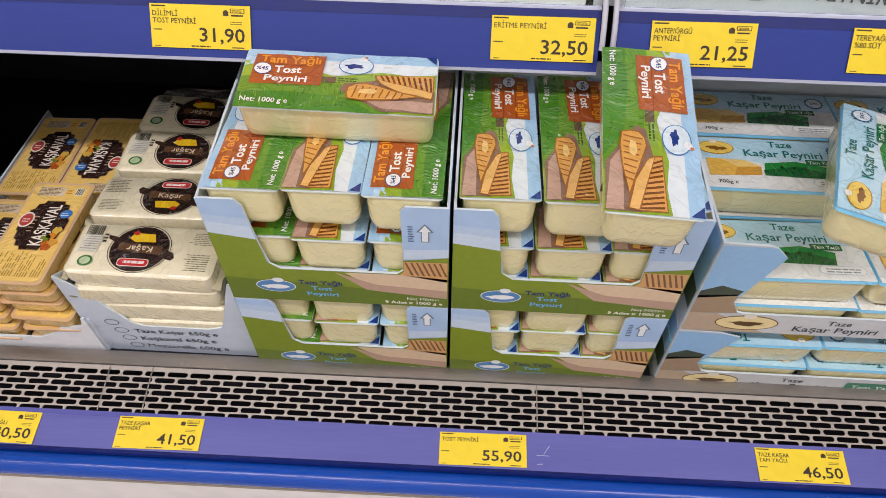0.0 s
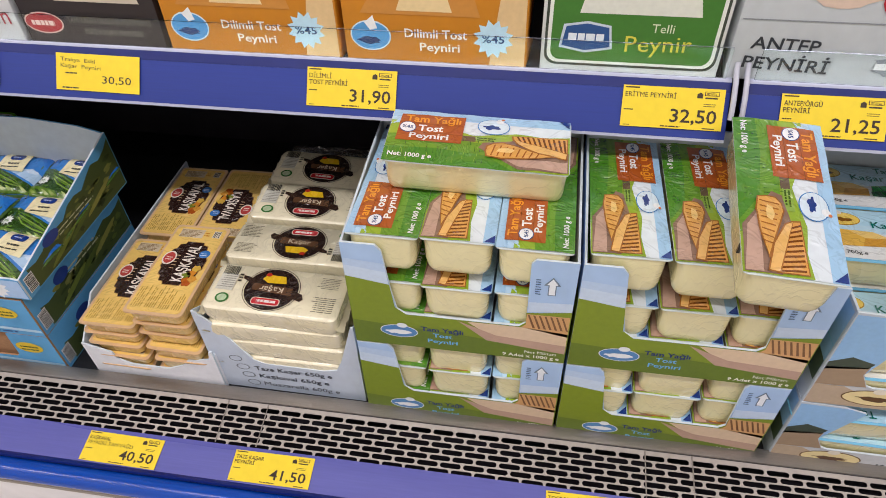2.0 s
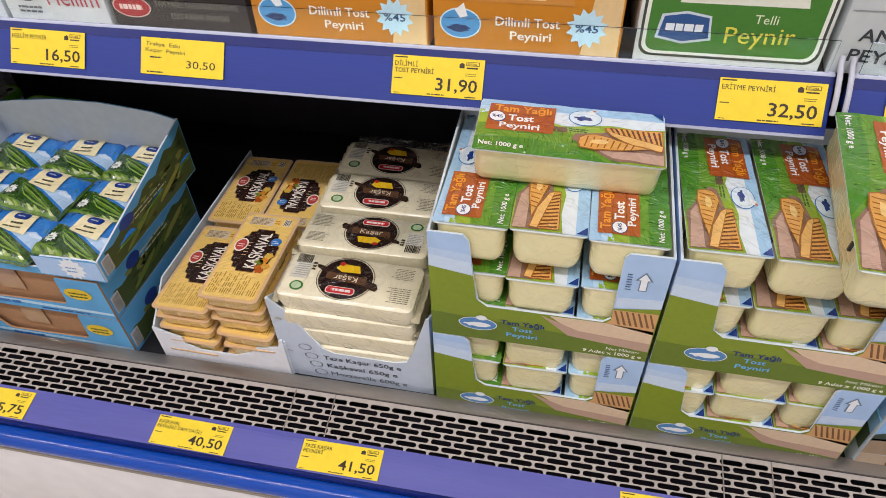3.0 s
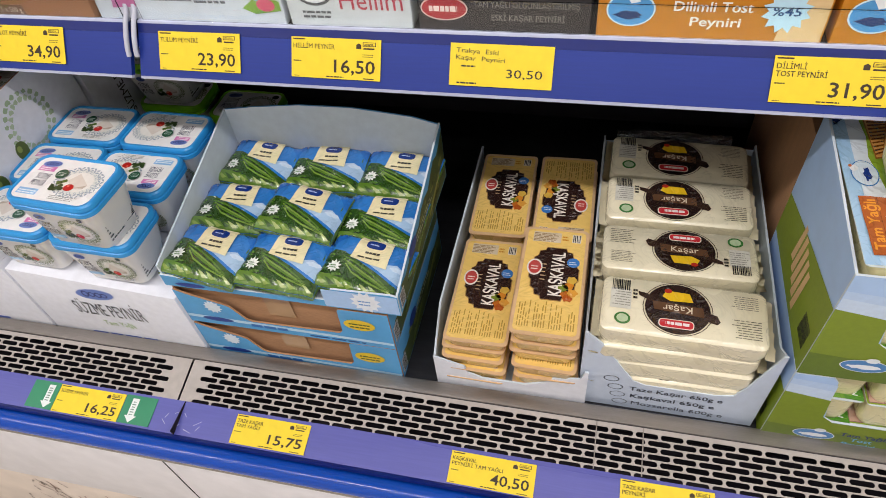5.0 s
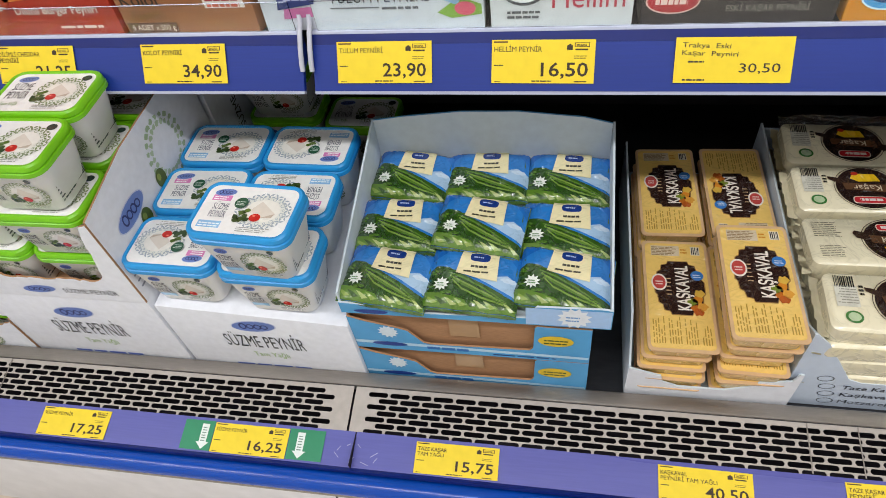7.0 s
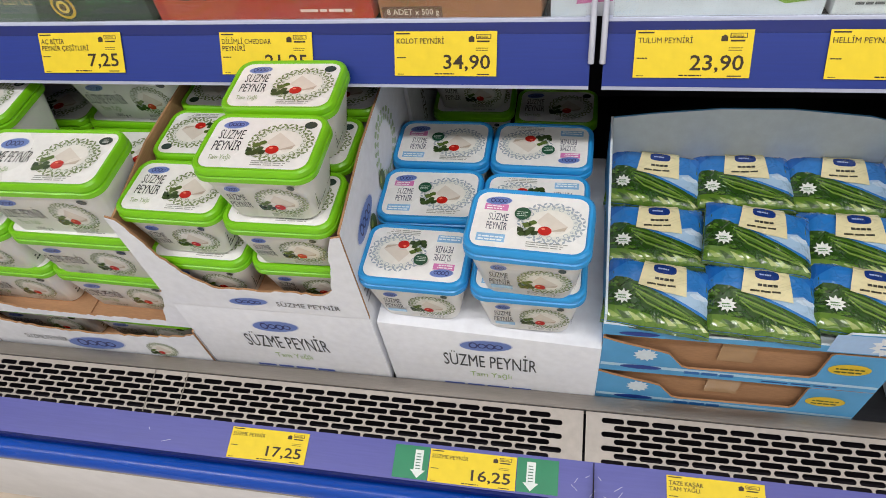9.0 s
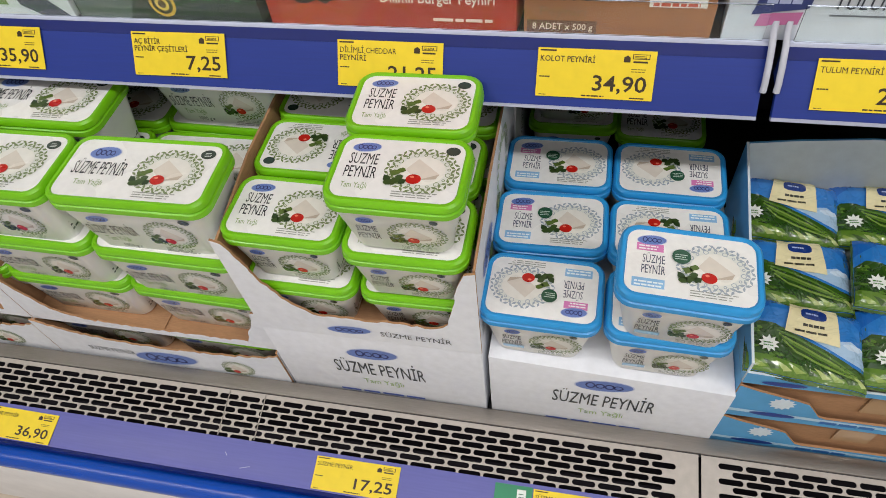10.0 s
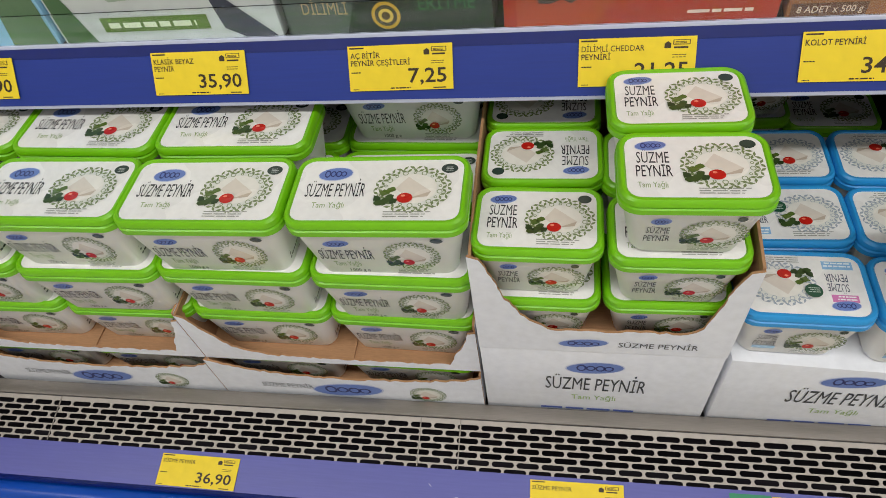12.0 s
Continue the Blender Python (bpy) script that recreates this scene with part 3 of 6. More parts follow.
    if note:
        for u0, u1, au in ((-0.043, -0.001, -0.013), (width + 0.001, width + 0.048, width + 0.017)):
            g = part("green_insert", box(u0, 0.0005, -0.0004, u1, hgt + 0.001, 0.0004), mat("green_insert_card", "2E8A62", 0.45), tag, "green insert card with a white arrow")
            b = Art(ink_card)
            b.poly(((au - 0.005, 0.034), (au + 0.005, 0.034), (au + 0.005, 0.011), (au + 0.009, 0.011), (au, 0.002), (au - 0.009, 0.011), (au - 0.005, 0.011)), "E6EEEA", 4)
            b.bars(au - 0.003, 0.012, au + 0.003, 0.032, 6, "3A6A55", 5, 0.35, 8)
            printed(b, g)
    return tag


TAG_RND = random.Random(11)
for args in ((-2.023, "29,90", ["BEYAZ PEYNİR"]), (-1.7645, "35,90", ["KLASİK BEYAZ", "PEYNİR"]), (-1.56, "7,25", ["AÇ BİTİR", "PEYNİR ÇEŞİTLERİ"]),
             (-1.346, "21,25", ["DİLİMLİ CHEDDAR", "PEYNİRİ"]), (-1.161, "34,90", ["KOLOT PEYNİRİ"]), (-0.935, "23,90", ["TULUM PEYNİRİ"]),
             (-0.774, "16,50", ["HELLİM PEYNİR"]), (-0.2975, "31,90", ["DİLİMLİ", "TOST PEYNİRİ"]), (0.04, "32,50", ["ERİTME PEYNİRİ"]),
             (0.194, "21,25", ["ANTEP/ÖRGÜ", "PEYNİRİ"]), (0.384, "39,90", ["TEREYAĞI", "%80 SÜT"])):
    price_tag(*args, width=0.1002)
price_tag(-0.600, "30,50", [], hand=True, width=0.104)
for args in ((-1.834, "36,90", ["SÜZME PEYNİR"]), (-1.382, "17,25", ["SÜZME PEYNİR"]), (-0.859, "15,75", ["TAZE KAŞAR", "TAM YAĞLI"]),
             (-0.5745, "40,50", ["KAŞKAVAL", "PEYNİRİ TAM YAĞLI"]), (-0.3765, "41,50", ["TAZE KAŞAR", "PEYNİRİ"]), (0.008, "55,90", ["TOST PEYNİRİ"]),
             (0.376, "46,50", ["TAZE KAŞAR", "TAM YAĞLI"])):
    price_tag(*args, low=True)
price_tag(-1.127, "16,25", ["SÜZME PEYNİR"], low=True, note="arrows")


# ---- cartons ----
def carton(label, x0, x1, y0, y1, z0, front, side, back_h, outer, inner, base=True, t=0.0025, turn=0.0, category="carton", flap=None, side_r=None):
    """A display carton: front outline (u, v), side outline (from the front edge backwards, v), back height."""
    w, d = x1 - x0, y1 - y0
    ob = thing("display_carton", label, category, pose(x0, y0, z0, 0, 0, turn), "cartons on the deck")
    mats = [outer, inner]
    f = part("front_panel", sheet(front, t), mats, ob, "", FRONT)
    lap = lambda pts: [(t + 0.0003 + u * (d - t - 0.0003) / d, v) for u, v in pts]
    part("side_panel", sheet([(-u, v) for u, v in lap(side)][::-1], t), mats, ob, "", LEFT)
    r = part("side_panel", sheet(lap(side_r or side), t), mats, ob, "", Matrix.Translation((w, 0, 0)) @ RIGHT)
    b = part("back_panel", sheet([(t, 0.001), (w - t, 0.001)] + (flap or [(w - t, back_h), (t, back_h)]), t), [inner, outer], ob, "", Matrix.Translation((0, d - t, 0)) @ FRONT)
    if base:
        part("base", box(t, t, 0.001, w - t, d - t - 0.001, 0.0035), inner, ob)
    return ob, f, r, b


def plain(w, h):
    return [(0, 0), (w, 0), (w, h), (0, h)]


# ---- sliced-toast cheese: packs and printed cartons ----
TL, TW, TH = 0.19, 0.076, 0.047


def toast_print():
    a = Art(ink_film, 0.0002)
    u1, w = TL + 0.002, TW + 0.004
    a.rect(0, 0, u1, w, "E2ECF1", 1)
    a.rect(0, w - 0.013, u1, w, "A5CDEB", 2)
    a.poly(((0, 0.055), (0.03, 0.07), (0.05, w - 0.012), (0, w - 0.012)), "B4D6EE", 3)
    a.poly(((0, 0), (u1, 0), (u1, 0.054), (0.165, 0.051), (0.135, 0.054), (0.115, 0.050), (0.09, 0.046), (0.05, 0.058), (0, 0.062)), "93B234", 3)
    a.poly(((0, 0), (0.15, 0), (0.12, 0.034), (0.08, 0.036), (0.04, 0.044), (0, 0.040)), "679A2C", 4)
    a.poly(((0, 0), (0.135, 0), (0.105, 0.018), (0.05, 0.022), (0, 0.020)), "4C8A28", 5)
    rnd = random.Random(4)
    for i in range(90):
        x, y = 0.002 + 0.105 * rnd.random(), 0.002 + 0.036 * rnd.random()
        l = 0.004 + 0.006 * rnd.random()
        a.poly(((x, y), (x + 0.0009, y), (x + 0.0006 + 0.003 * (rnd.random() - 0.5), y + l)), ("6A9C34", "356B1E", "7FAE3C")[i % 3], 6)
    a.poly(((0.009, 0.030), (0.079, 0.031), (0.080, 0.073), (0.010, 0.072)), "AE5620", 7)
    for v in (0.0435, 0.0575):
        a.rect(0.010, v, 0.0795, v + 0.0006, "84400F", 8)
    a.rect(0.078, 0.036, 0.094, 0.044, "6B5A44", 6)
    a.text("Tam Yağlı", 0.0155, 0.0600, 0.0100, "EE9C2C", 9, 0.060, 0, 0.022)
    a.text("Tost", 0.031, 0.0462, 0.0098, "FAF4EA", 9, 0.027, 0, 0.026)
    a.text("Peyniri", 0.023, 0.0345, 0.0082, "FAF4EA", 9, 0.042, 0, 0.024)
    a.oval(0.0195, 0.0505, 0.0090, 0.0080, "26487F", 9).oval(0.0195, 0.0505, 0.0082, 0.0071, "F2F5F8", 10)
    a.text("%45", 0.0195, 0.0505, 0.0044, "20407C", 11, 0.0115, 0, 0.02, True)
    a.oval(0.111, 0.0615, 0.0175, 0.0125, "3F7FBE", 6, 26).oval(0.111, 0.0615, 0.0165, 0.0115, "D9EAF5", 7, 26)
    a.blot(0.110, 0.0595, 0.0130, 0.0045, "1C3A84", 8, 5, 20, 0.55).oval(0.117, 0.0705, 0.0042, 0.0038, "EEF3F6", 8, 12).oval(0.120, 0.0735, 0.002, 0.0016, "C9754A", 9, 8)
    a.rect(0.093, 0.037, 0.120, 0.0455, "8DAF48", 6).bars(0.095, 0.0385, 0.119, 0.0448, 2, "44621E", 7, 0.5, 2)
    crust = "A4682C"
    # board with two toasted slices and a stick
    a.poly(((0.098, 0.028), (0.102, 0.036), (0.140, 0.042), (u1 - 0.001, 0.030), (u1 - 0.001, 0.0015), (0.140, 0.002)), "8F705E", 7)
    a.poly(((0.112, 0.022), (0.140, 0.006), (u1 - 0.002, 0.002), (u1 - 0.002, 0.016), (0.15, 0.016)), "C3A08C", 8)
    a.poly(((0.1325, 0.0405), (0.131, 0.0485), (u1 - 0.002, 0.0505), (u1 - 0.002, 0.0250)), crust, 9)
    a.poly(((0.1345, 0.0412), (0.1330, 0.0475), (u1 - 0.003, 0.0495), (u1 - 0.003, 0.0265)), "DDA050", 10)
    for i in range(10):
        x = 0.136 + 0.0054 * i
        lo = 0.0415 - 0.0015 * (i + 1)
        a.poly(((x, 0.0477), (x + 0.0023, 0.0478), (min(u1 - 0.003, x + 0.0062), lo), (min(u1 - 0.005, x + 0.0040), lo)), "7A4416", 11)
    a.poly(((0.1325, 0.0425), (0.137, 0.0350), (0.160, 0.0245), (u1 - 0.003, 0.0188), (u1 - 0.002, 0.0285)), crust, 12)
    a.poly(((0.1345, 0.0415), (0.1385, 0.0358), (0.160, 0.0257), (u1 - 0.004, 0.0202), (u1 - 0.003, 0.0275)), "E6B468", 13)
    a.poly(((0.1065, 0.0150), (0.1045, 0.0235), (0.1060, 0.0305), (0.1135, 0.0350), (0.1230, 0.0362), (0.1545, 0.0270), (0.1775, 0.0205), (0.1465, 0.0148), (0.122, 0.0128)), crust, 14)
    a.poly(((0.1080, 0.0160), (0.1062, 0.0235), (0.1075, 0.0297), (0.1140, 0.0338), (0.1230, 0.0348), (0.1540, 0.0258), (0.1735, 0.0203), (0.1460, 0.0161), (0.122, 0.0142)), "DFA552", 15)
    for i in range(8):
        x = 0.111 + 0.0065 * i
        a.poly(((x, 0.0165), (x + 0.0014, 0.0165), (x + 0.005, 0.0325 - 0.0012 * i), (x + 0.0034, 0.0325 - 0.0012 * i)), "A05F22", 16)
    a.blot(0.126, 0.024, 0.011, 0.004, "F2CB80", 17, 9, 14, 0.35)
    a.text("Net: 1000 g e", 0.005, 0.0065, 0.0058, "F4F6EE", 9, 0.046, 0, 0.02)
    a.poly(((u1 - 0.012, w - 0.001), (u1 - 0.001, w - 0.001), (u1 - 0.001, w - 0.012)), "1C3A84", 7)
    return a


def film_swell(u, v):
    return 0.0011 * noise.noise(Vector((u * 34, v * 34, 3.1))) + 0.0006 * noise.noise(Vector((u * 90, v * 60, 8.2))) + 0.0012 * (1 - (2 * v / TW - 1) ** 2)


def toast_pack():
    ob = thing("cheese_pack", "toast cheese block in clear tray with green and sky-blue printed film", "cheese", None, "toast cheese packs")
    bm = loft([(0.0, TL - 0.006, TW - 0.020, 0.008), (0.0018, TL - 0.002, TW - 0.012, 0.010), (0.006, TL - 0.001, TW - 0.007, 0.010), (0.014, TL, TW - 0.004, 0.010),
               (TH - 0.004, TL + 0.001, TW - 0.002, 0.010), (TH - 0.001, TL + 0.001, TW - 0.001, 0.009)])
    part("block", bm, M_CHEESE, ob, "pale cheese in clear tray")
    film = part("film", loft([(TH - 0.0012, TL + 0.004, TW + 0.004, 0.004), (TH - 0.0002, TL + 0.004, TW + 0.004, 0.004)], 2), mat("film_edge", "D9E2DE", 0.2), ob, "printed top film")
    printed(toast_print(), film, Matrix.Translation((-TL / 2 - 0.001, -TW / 2 - 0.002, TH)), "printed film", film_swell)
    part("crease", box(TL * 0.32, -TW / 2 - 0.0012, TH - 0.016, TL * 0.335, -TW / 2 + 0.0035, TH - 0.006), mat("dark_film_print", "2A2A2A", 0.4), ob, "black register mark")
    return ob


def toast_carton_print(w, h):
    a = Art(ink_card, 0.00012)
    hill = "7C901C"
    a.poly(((0, 0), (w, 0), (w, 0.085), (0.205, 0.08), (0.190, 0.078), (0.190, 0.062), (0.183, 0.055), (0.062, 0.055), (0.05, 0.065), (0.0465, 0.1), (0, 0.108)), hill, 1)
    a.poly(((0, 0), (w, 0), (w, 0.02), (0.12, 0.03), (0, 0.038)), "62781A", 2)
    a.poly(((0.0005, 0.108), (0.046, 0.1), (0.0445, 0.118), (0.0005, 0.124)), "C6D9EF", 1).poly(((0.0005, 0.124), (0.0445, 0.118), (0.0435, 0.130), (0.0005, 0.134)), "B7CFEC", 1)
    a.poly(((0.1915, 0.080), (w - 0.0005, 0.085), (w - 0.0005, 0.098), (0.1915, 0.095)), "C6D9EF", 1)
    a.poly(((0.118, 0.054), (0.15, 0.026), (w - 0.001, 0.016), (w - 0.001, 0.030), (0.16, 0.036)), "B99A88", 4)
    a.poly(((0.128, 0.054), (0.155, 0.033), (w - 0.001, 0.026), (w - 0.001, 0.05), (0.185, 0.0545)), "D8C0A2", 3)
    a.poly(((0.1905, 0.0765), (0.1905, 0.06), (0.186, 0.0548), (w - 0.001, 0.045), (w - 0.001, 0.077)), "CFA06A", 3)
    for i in range(7):
        x = 0.1915 + 0.0058 * i
        a.poly(((x, 0.0755), (x + 0.002, 0.0755), (min(w - 0.001, x + 0.009), 0.055), (min(w - 0.003, x + 0.0065), 0.055)), "7A5330", 4)
    a.oval(0.052, 0.026, 0.0215, 0.0105, "F2F5F8", 5).oval(0.052, 0.026, 0.0205, 0.0096, "4F86BE", 6)
    a.blot(0.052, 0.0245, 0.0165, 0.0052, "EEF3F8", 7, 8, 16, 0.5).oval(0.056, 0.0365, 0.006, 0.004, "E9EFF2", 7)
    a.text("Tam Yağlı", 0.077, 0.031, 0.0068, "16306E", 5, 0.047, 0, 0.022)
    a.text("Tost", 0.090, 0.0215, 0.0066, "6FB4E4", 5, 0.022, 0, 0.02)
    a.text("Peyniri", 0.084, 0.0115, 0.0064, "6FB4E4", 5, 0.034, 0, 0.02)
    a.text("Net Miktarı", w - 0.044, 0.0115, 0.0048, "F1F2E6", 5, 0.034, 0, 0.016)
    a.text("9 Adet x 1000 g e", w - 0.068, 0.0040, 0.0050, "F1F2E6", 5, 0.062, 0, 0.016)
    a.poly(((0.209, 0.108), (0.217, 0.108), (0.217, 0.122), (0.2215, 0.122), (0.213, 0.134), (0.2045, 0.122), (0.209, 0.122)), "6E7F95", 3)
    a.poly(((0.210, 0.109), (0.216, 0.109), (0.216, 0.123), (0.2188, 0.123), (0.213, 0.1318), (0.2072, 0.123), (0.210, 0.123)), "E9EFF5", 4)
    a.bars(0.1965, 0.108, 0.2025, 0.132, 7, "3C5578", 3, 0.4, 4)
    return a


def toast_carton(x0, z0, h, label):
    w, d = 0.236, 0.198
    front = [(0, 0), (w, 0), (w, h), (0.195, h), (0.1905, h - 0.006), (0.1905, 0.062), (0.183, 0.055), (0.062, 0.055), (0.052, 0.062), (0.0475, 0.09), (0.042, h - 0.008), (0.036, h), (0, h)]
    ob, f, r, b = carton(label, x0, x0 + w, FACE_Y, FACE_Y + d, z0, front, [(0, 0), (d, 0), (d, h + 0.018), (d * 0.6, h + 0.012), (0, h)], h + 0.03, M_CARD_BLUE, M_CARD_GREY)
    printed(toast_carton_print(w, h), f, Matrix.Translation((0, 0, 0.0002)))
    s = Art(ink_card)
    s.poly(((0.001, 0.001), (d - 0.001, 0.001), (d - 0.001, 0.06), (d * 0.5, 0.075), (0.001, 0.105)), "7E9220", 1)
    s.barcode(0.04, 0.02, 0.07, 0.045, 3)
    s.poly(((0.03, 0.06), (0.16, 0.05), (0.16, 0.075), (0.05, 0.085)), "D9B483", 2)
    printed(s, r, Matrix.Translation((0, 0, 0.0002)))
    s2 = Art(ink_card)
    s2.poly(((-d + 0.001, 0.001), (-0.001, 0.001), (-0.001, 0.105), (-d * 0.5, 0.085), (-d + 0.001, 0.06)), "7E9220", 1)
    s2.barcode(-0.04, 0.02, -0.014, 0.05, 3, False)
    for i in range(5):
        s2.poly(((-0.08 - 0.012 * i, 0.01 + 0.006 * i), (-0.07 - 0.012 * i, 0.01 + 0.006 * i), (-0.066 - 0.012 * i, 0.07 + 0.004 * i), (-0.074 - 0.012 * i, 0.07 + 0.004 * i)), "D9B483", 3)
    left = [o for o in ob.children if o.name.startswith("side_panel")][0]
    printed(s2, left, Matrix.Translation((0, 0, 0.0002)))
    return ob


for x0, flips in ((-0.2275, (90, -90, 90)), (0.0122, (-90, -90, -90))):
    toast_carton(x0, DECK, 0.143, "sky-blue and green printed toast cheese carton, lower of a stack")
    toast_carton(x0, 0.7275, 0.155, "sky-blue and green printed open carton heaped with toast cheese")
    for lvl, z in enumerate((DECK + 0.0042, DECK + 0.0516, DECK + 0.099 - 0.003, 0.7320, 0.7793, 0.8266 + 0.018)):
        for c, turn in enumerate(flips):
            jig = random.Random(int(1000 * (x0 + z) + c))
            dx, dy = jig.uniform(-0.0015, 0.0015), jig.uniform(-0.002, 0.002)
            sc = 0.985 if lvl == 2 else 1.0
            place("toast", toast_pack, pose(x0 + 0.0420 + 0.0755 * c + dx, FACE_Y + 0.101 + dy, z, 0, 0, turn + jig.uniform(-0.7, 0.7)) @ Matrix.Diagonal((sc, 0.965, sc, 1)))
loose = place("toast", toast_pack, pose(-0.103, 0.592, 0.8975, 7.5, 1.5, 0.8) @ Matrix.Diagonal((0.955, 1, 1, 1)), "toast cheese block lying across the heaped carton, printed film uppermost")
for mark in [o for o in loose.children if o.name.startswith("crease")]:
    bpy.data.objects.remove(mark)
place("toast", toast_pack, pose(0.180, 0.541, 0.9010, 0, 8.0, -94.0) @ Matrix.Diagonal((1, 1.05, 1, 1)), "toast cheese block lying on the heaped carton, reaching over its front")


kraft = thing("closed_carton", "plain brown closed carton behind the toast cheese", "carton", pose(-0.222, 0.70, DECK), "cartons on the deck")
part("body", box(0, 0, 0, 0.215, 0.25, 0.275, 0.002), M_KRAFT, kraft)
part("tape", box(0.08, -0.0004, 0.02, 0.13, 0.0002, 0.2745), mat("clear_tape", "B49470", 0.15), kraft, "strip of clear tape")


# ---- tubs of strained cheese ----
def logo(a, u, v, ru, rv, layer, h="6C84C4"):
    a.oval(u, v, ru, rv, "C8CFE6", layer, 20, 6).oval(u, v, ru * 0.95, rv * 0.9, h, layer + 1, 20, 6)
    for i, (du, s) in enumerate(((-0.5, 0.7), (-0.15, 0.55), (0.2, 0.6), (0.52, 0.5))):
        a.ring(u + du * ru * 0.9, v, ru * 0.17, ru * 0.06, "27306E", layer + 2, 10, rv * s * 0.8)


def dish(a, u, v, r, layer, small=False, flip=1, thread="7E8E62"):
    """Cheese with a tomato and parsley on a lace doily."""
    a.oval(u, v, r * 0.9, r * 0.72, "E2E4DD", layer, 26)
    for i in range(34):
        t = 2 * math.pi * i / 34
        for k, dt, lean in ((0.97, 0.0, 0.9), (0.84, 0.09, -0.8)):
            c, q = u + r * k * math.cos(t + dt), v + r * 0.8 * k * math.sin(t + dt)
            e = t + dt + (lean if i % 2 else -lean)
            lu, lv = r * 0.102 * math.cos(e), r * 0.092 * math.sin(e)
            a.mark("emblem", ((c - lu, q - lv), (c - lv * 0.42, q + lu * 0.42), (c + lu, q + lv), (c + lv * 0.42, q - lu * 0.42)), thread, layer + 1)
    for i in range(18):
        t = 2 * math.pi * (i + 0.5) / 18
        a.ring(u + r * 0.73 * math.cos(t), v + r * 0.58 * math.sin(t), r * (0.05 + 0.03 * (i % 2)), r * 0.022, thread, layer + 1 + i % 2, 7)
    a.oval(u, v, r * 0.64, r * 0.52, "ECEAE2", layer + 2)
    a.mark("emblem", ((u - r * 0.15, v + r * 0.42), (u + r * 0.5, v - r * 0.1), (u - r * 0.05, v - r * 0.35), (u - r * 0.45, v)), "DED6CA", layer + 3)
    a.mark("emblem", ((u - r * 0.05, v - r * 0.35), (u + r * 0.5, v - r * 0.1), (u + r * 0.42, v - r * 0.28)), "C4B7A6", layer + 4)
    for i, (du, dv) in enumerate(((-0.55, -0.32), (-0.72, -0.16), (-0.44, -0.45), (-0.68, -0.46), (-0.56, -0.06), (-0.90, -0.34), (-0.82, -0.50))):
        a.blot(u + du * r * flip, v + dv * r, r * 0.17, r * 0.15, ("3C5226", "586E30", "2E4422")[i % 3], layer + 5, i, 9, 0.55)
    a.oval(u - 0.16 * r * flip, v - 0.34 * r, r * 0.205, r * 0.175, "BE2016", layer + 6, 18)
    a.oval(u - 0.21 * r * flip, v - 0.27 * r, r * 0.06, r * 0.04, "EE8A70", layer + 7, 8)
    a.bars(u - 0.65 * r, v - 0.98 * r, u + 0.65 * r, v - 0.74 * r, 3, "9A9C94", layer + 5, 0.35, 6)


def tub_lid_print(w, d, blue, big):
    a = Art()
    a.poly(rrect(w, d, 0.011, 4), "F0F0EE", 1)
    x, y = -w / 2, -d / 2
    if big:
        logo(a, x + 0.033, y + d * 0.76, 0.0165, 0.0085, 3)
        a.text("SÜZME PEYNİR", x + 0.009, y + d * 0.38, 0.0165, "36383C", 3, 0.055, 0, 0.0)
        a.text("Tam Yağlı", x + 0.018, y + d * 0.20, 0.0065, "8FA870", 3, 0.030, 0, 0.0)
        dish(a, x + w * 0.71, y + d * 0.50, d * 0.47, 3)
        a.oval(x + w * 0.915, y + d * 0.84, 0.0075, 0.0058, "3E4A45", 4)
        a.bars(x + w * 0.895, y + d * 0.80, x + w * 0.94, y + d * 0.88, 3, "C9CFCA", 5, 0.4, 3)
    else:
        logo(a, x + 0.020, y + d * 0.84, 0.0125, 0.0055, 3)
        if blue:
            a.rect(x + 0.008, y + d * 0.66, x + 0.030, y + d * 0.78, "D67EB8", 3).bars(x + 0.010, y + d * 0.68, x + 0.029, y + d * 0.77, 2, "FBEFF6", 4, 0.5, 2)
            a.rect(x + 0.006, y + d * 0.09, x + 0.032, y + d * 0.23, "8FBFE6", 3).bars(x + 0.008, y + d * 0.11, x + 0.031, y + d * 0.21, 2, "EAF4FC", 4, 0.5, 3)
        if blue:
            a.text("SÜZME", x + 0.0135, y + d * 0.475, 0.0088, "5A5E70", 3, 0.0180, 0, 0.006)
            a.text("PEYNİR", x + 0.0130, y + d * 0.310, 0.0088, "5A5E70", 3, 0.0190, 0, 0.006)
        else:
            a.text("SÜZME", x + 0.0085, y + d * 0.55, 0.0125, "3A3C40", 3, 0.0245, 0, 0.004)
            a.text("PEYNİR", x + 0.0075, y + d * 0.325, 0.0125, "3A3C40", 3, 0.0270, 0, 0.004)
        if not blue:
            a.text("Tam Yağlı", x + 0.008, y + d * 0.15, 0.006, "8FA870", 3, 0.022, 0, 0.0)
            a.oval(x + w * 0.90, y + d * 0.86, 0.006, 0.0048, "36473F", 4)
        dish(a, x + w * 0.69, y + d * 0.50, d * 0.46, 3, True, 1, "A4B0BA" if blue else "7C8C5E")
        if blue:
            a.oval(x + w * 0.43, y + d * 0.62, 0.0075, 0.0075, "2F5A44", 12).bars(x + w * 0.38, y + d * 0.57, x + w * 0.48, y + d * 0.67, 3, "B9CFC2", 13, 0.4, 4)
    return a


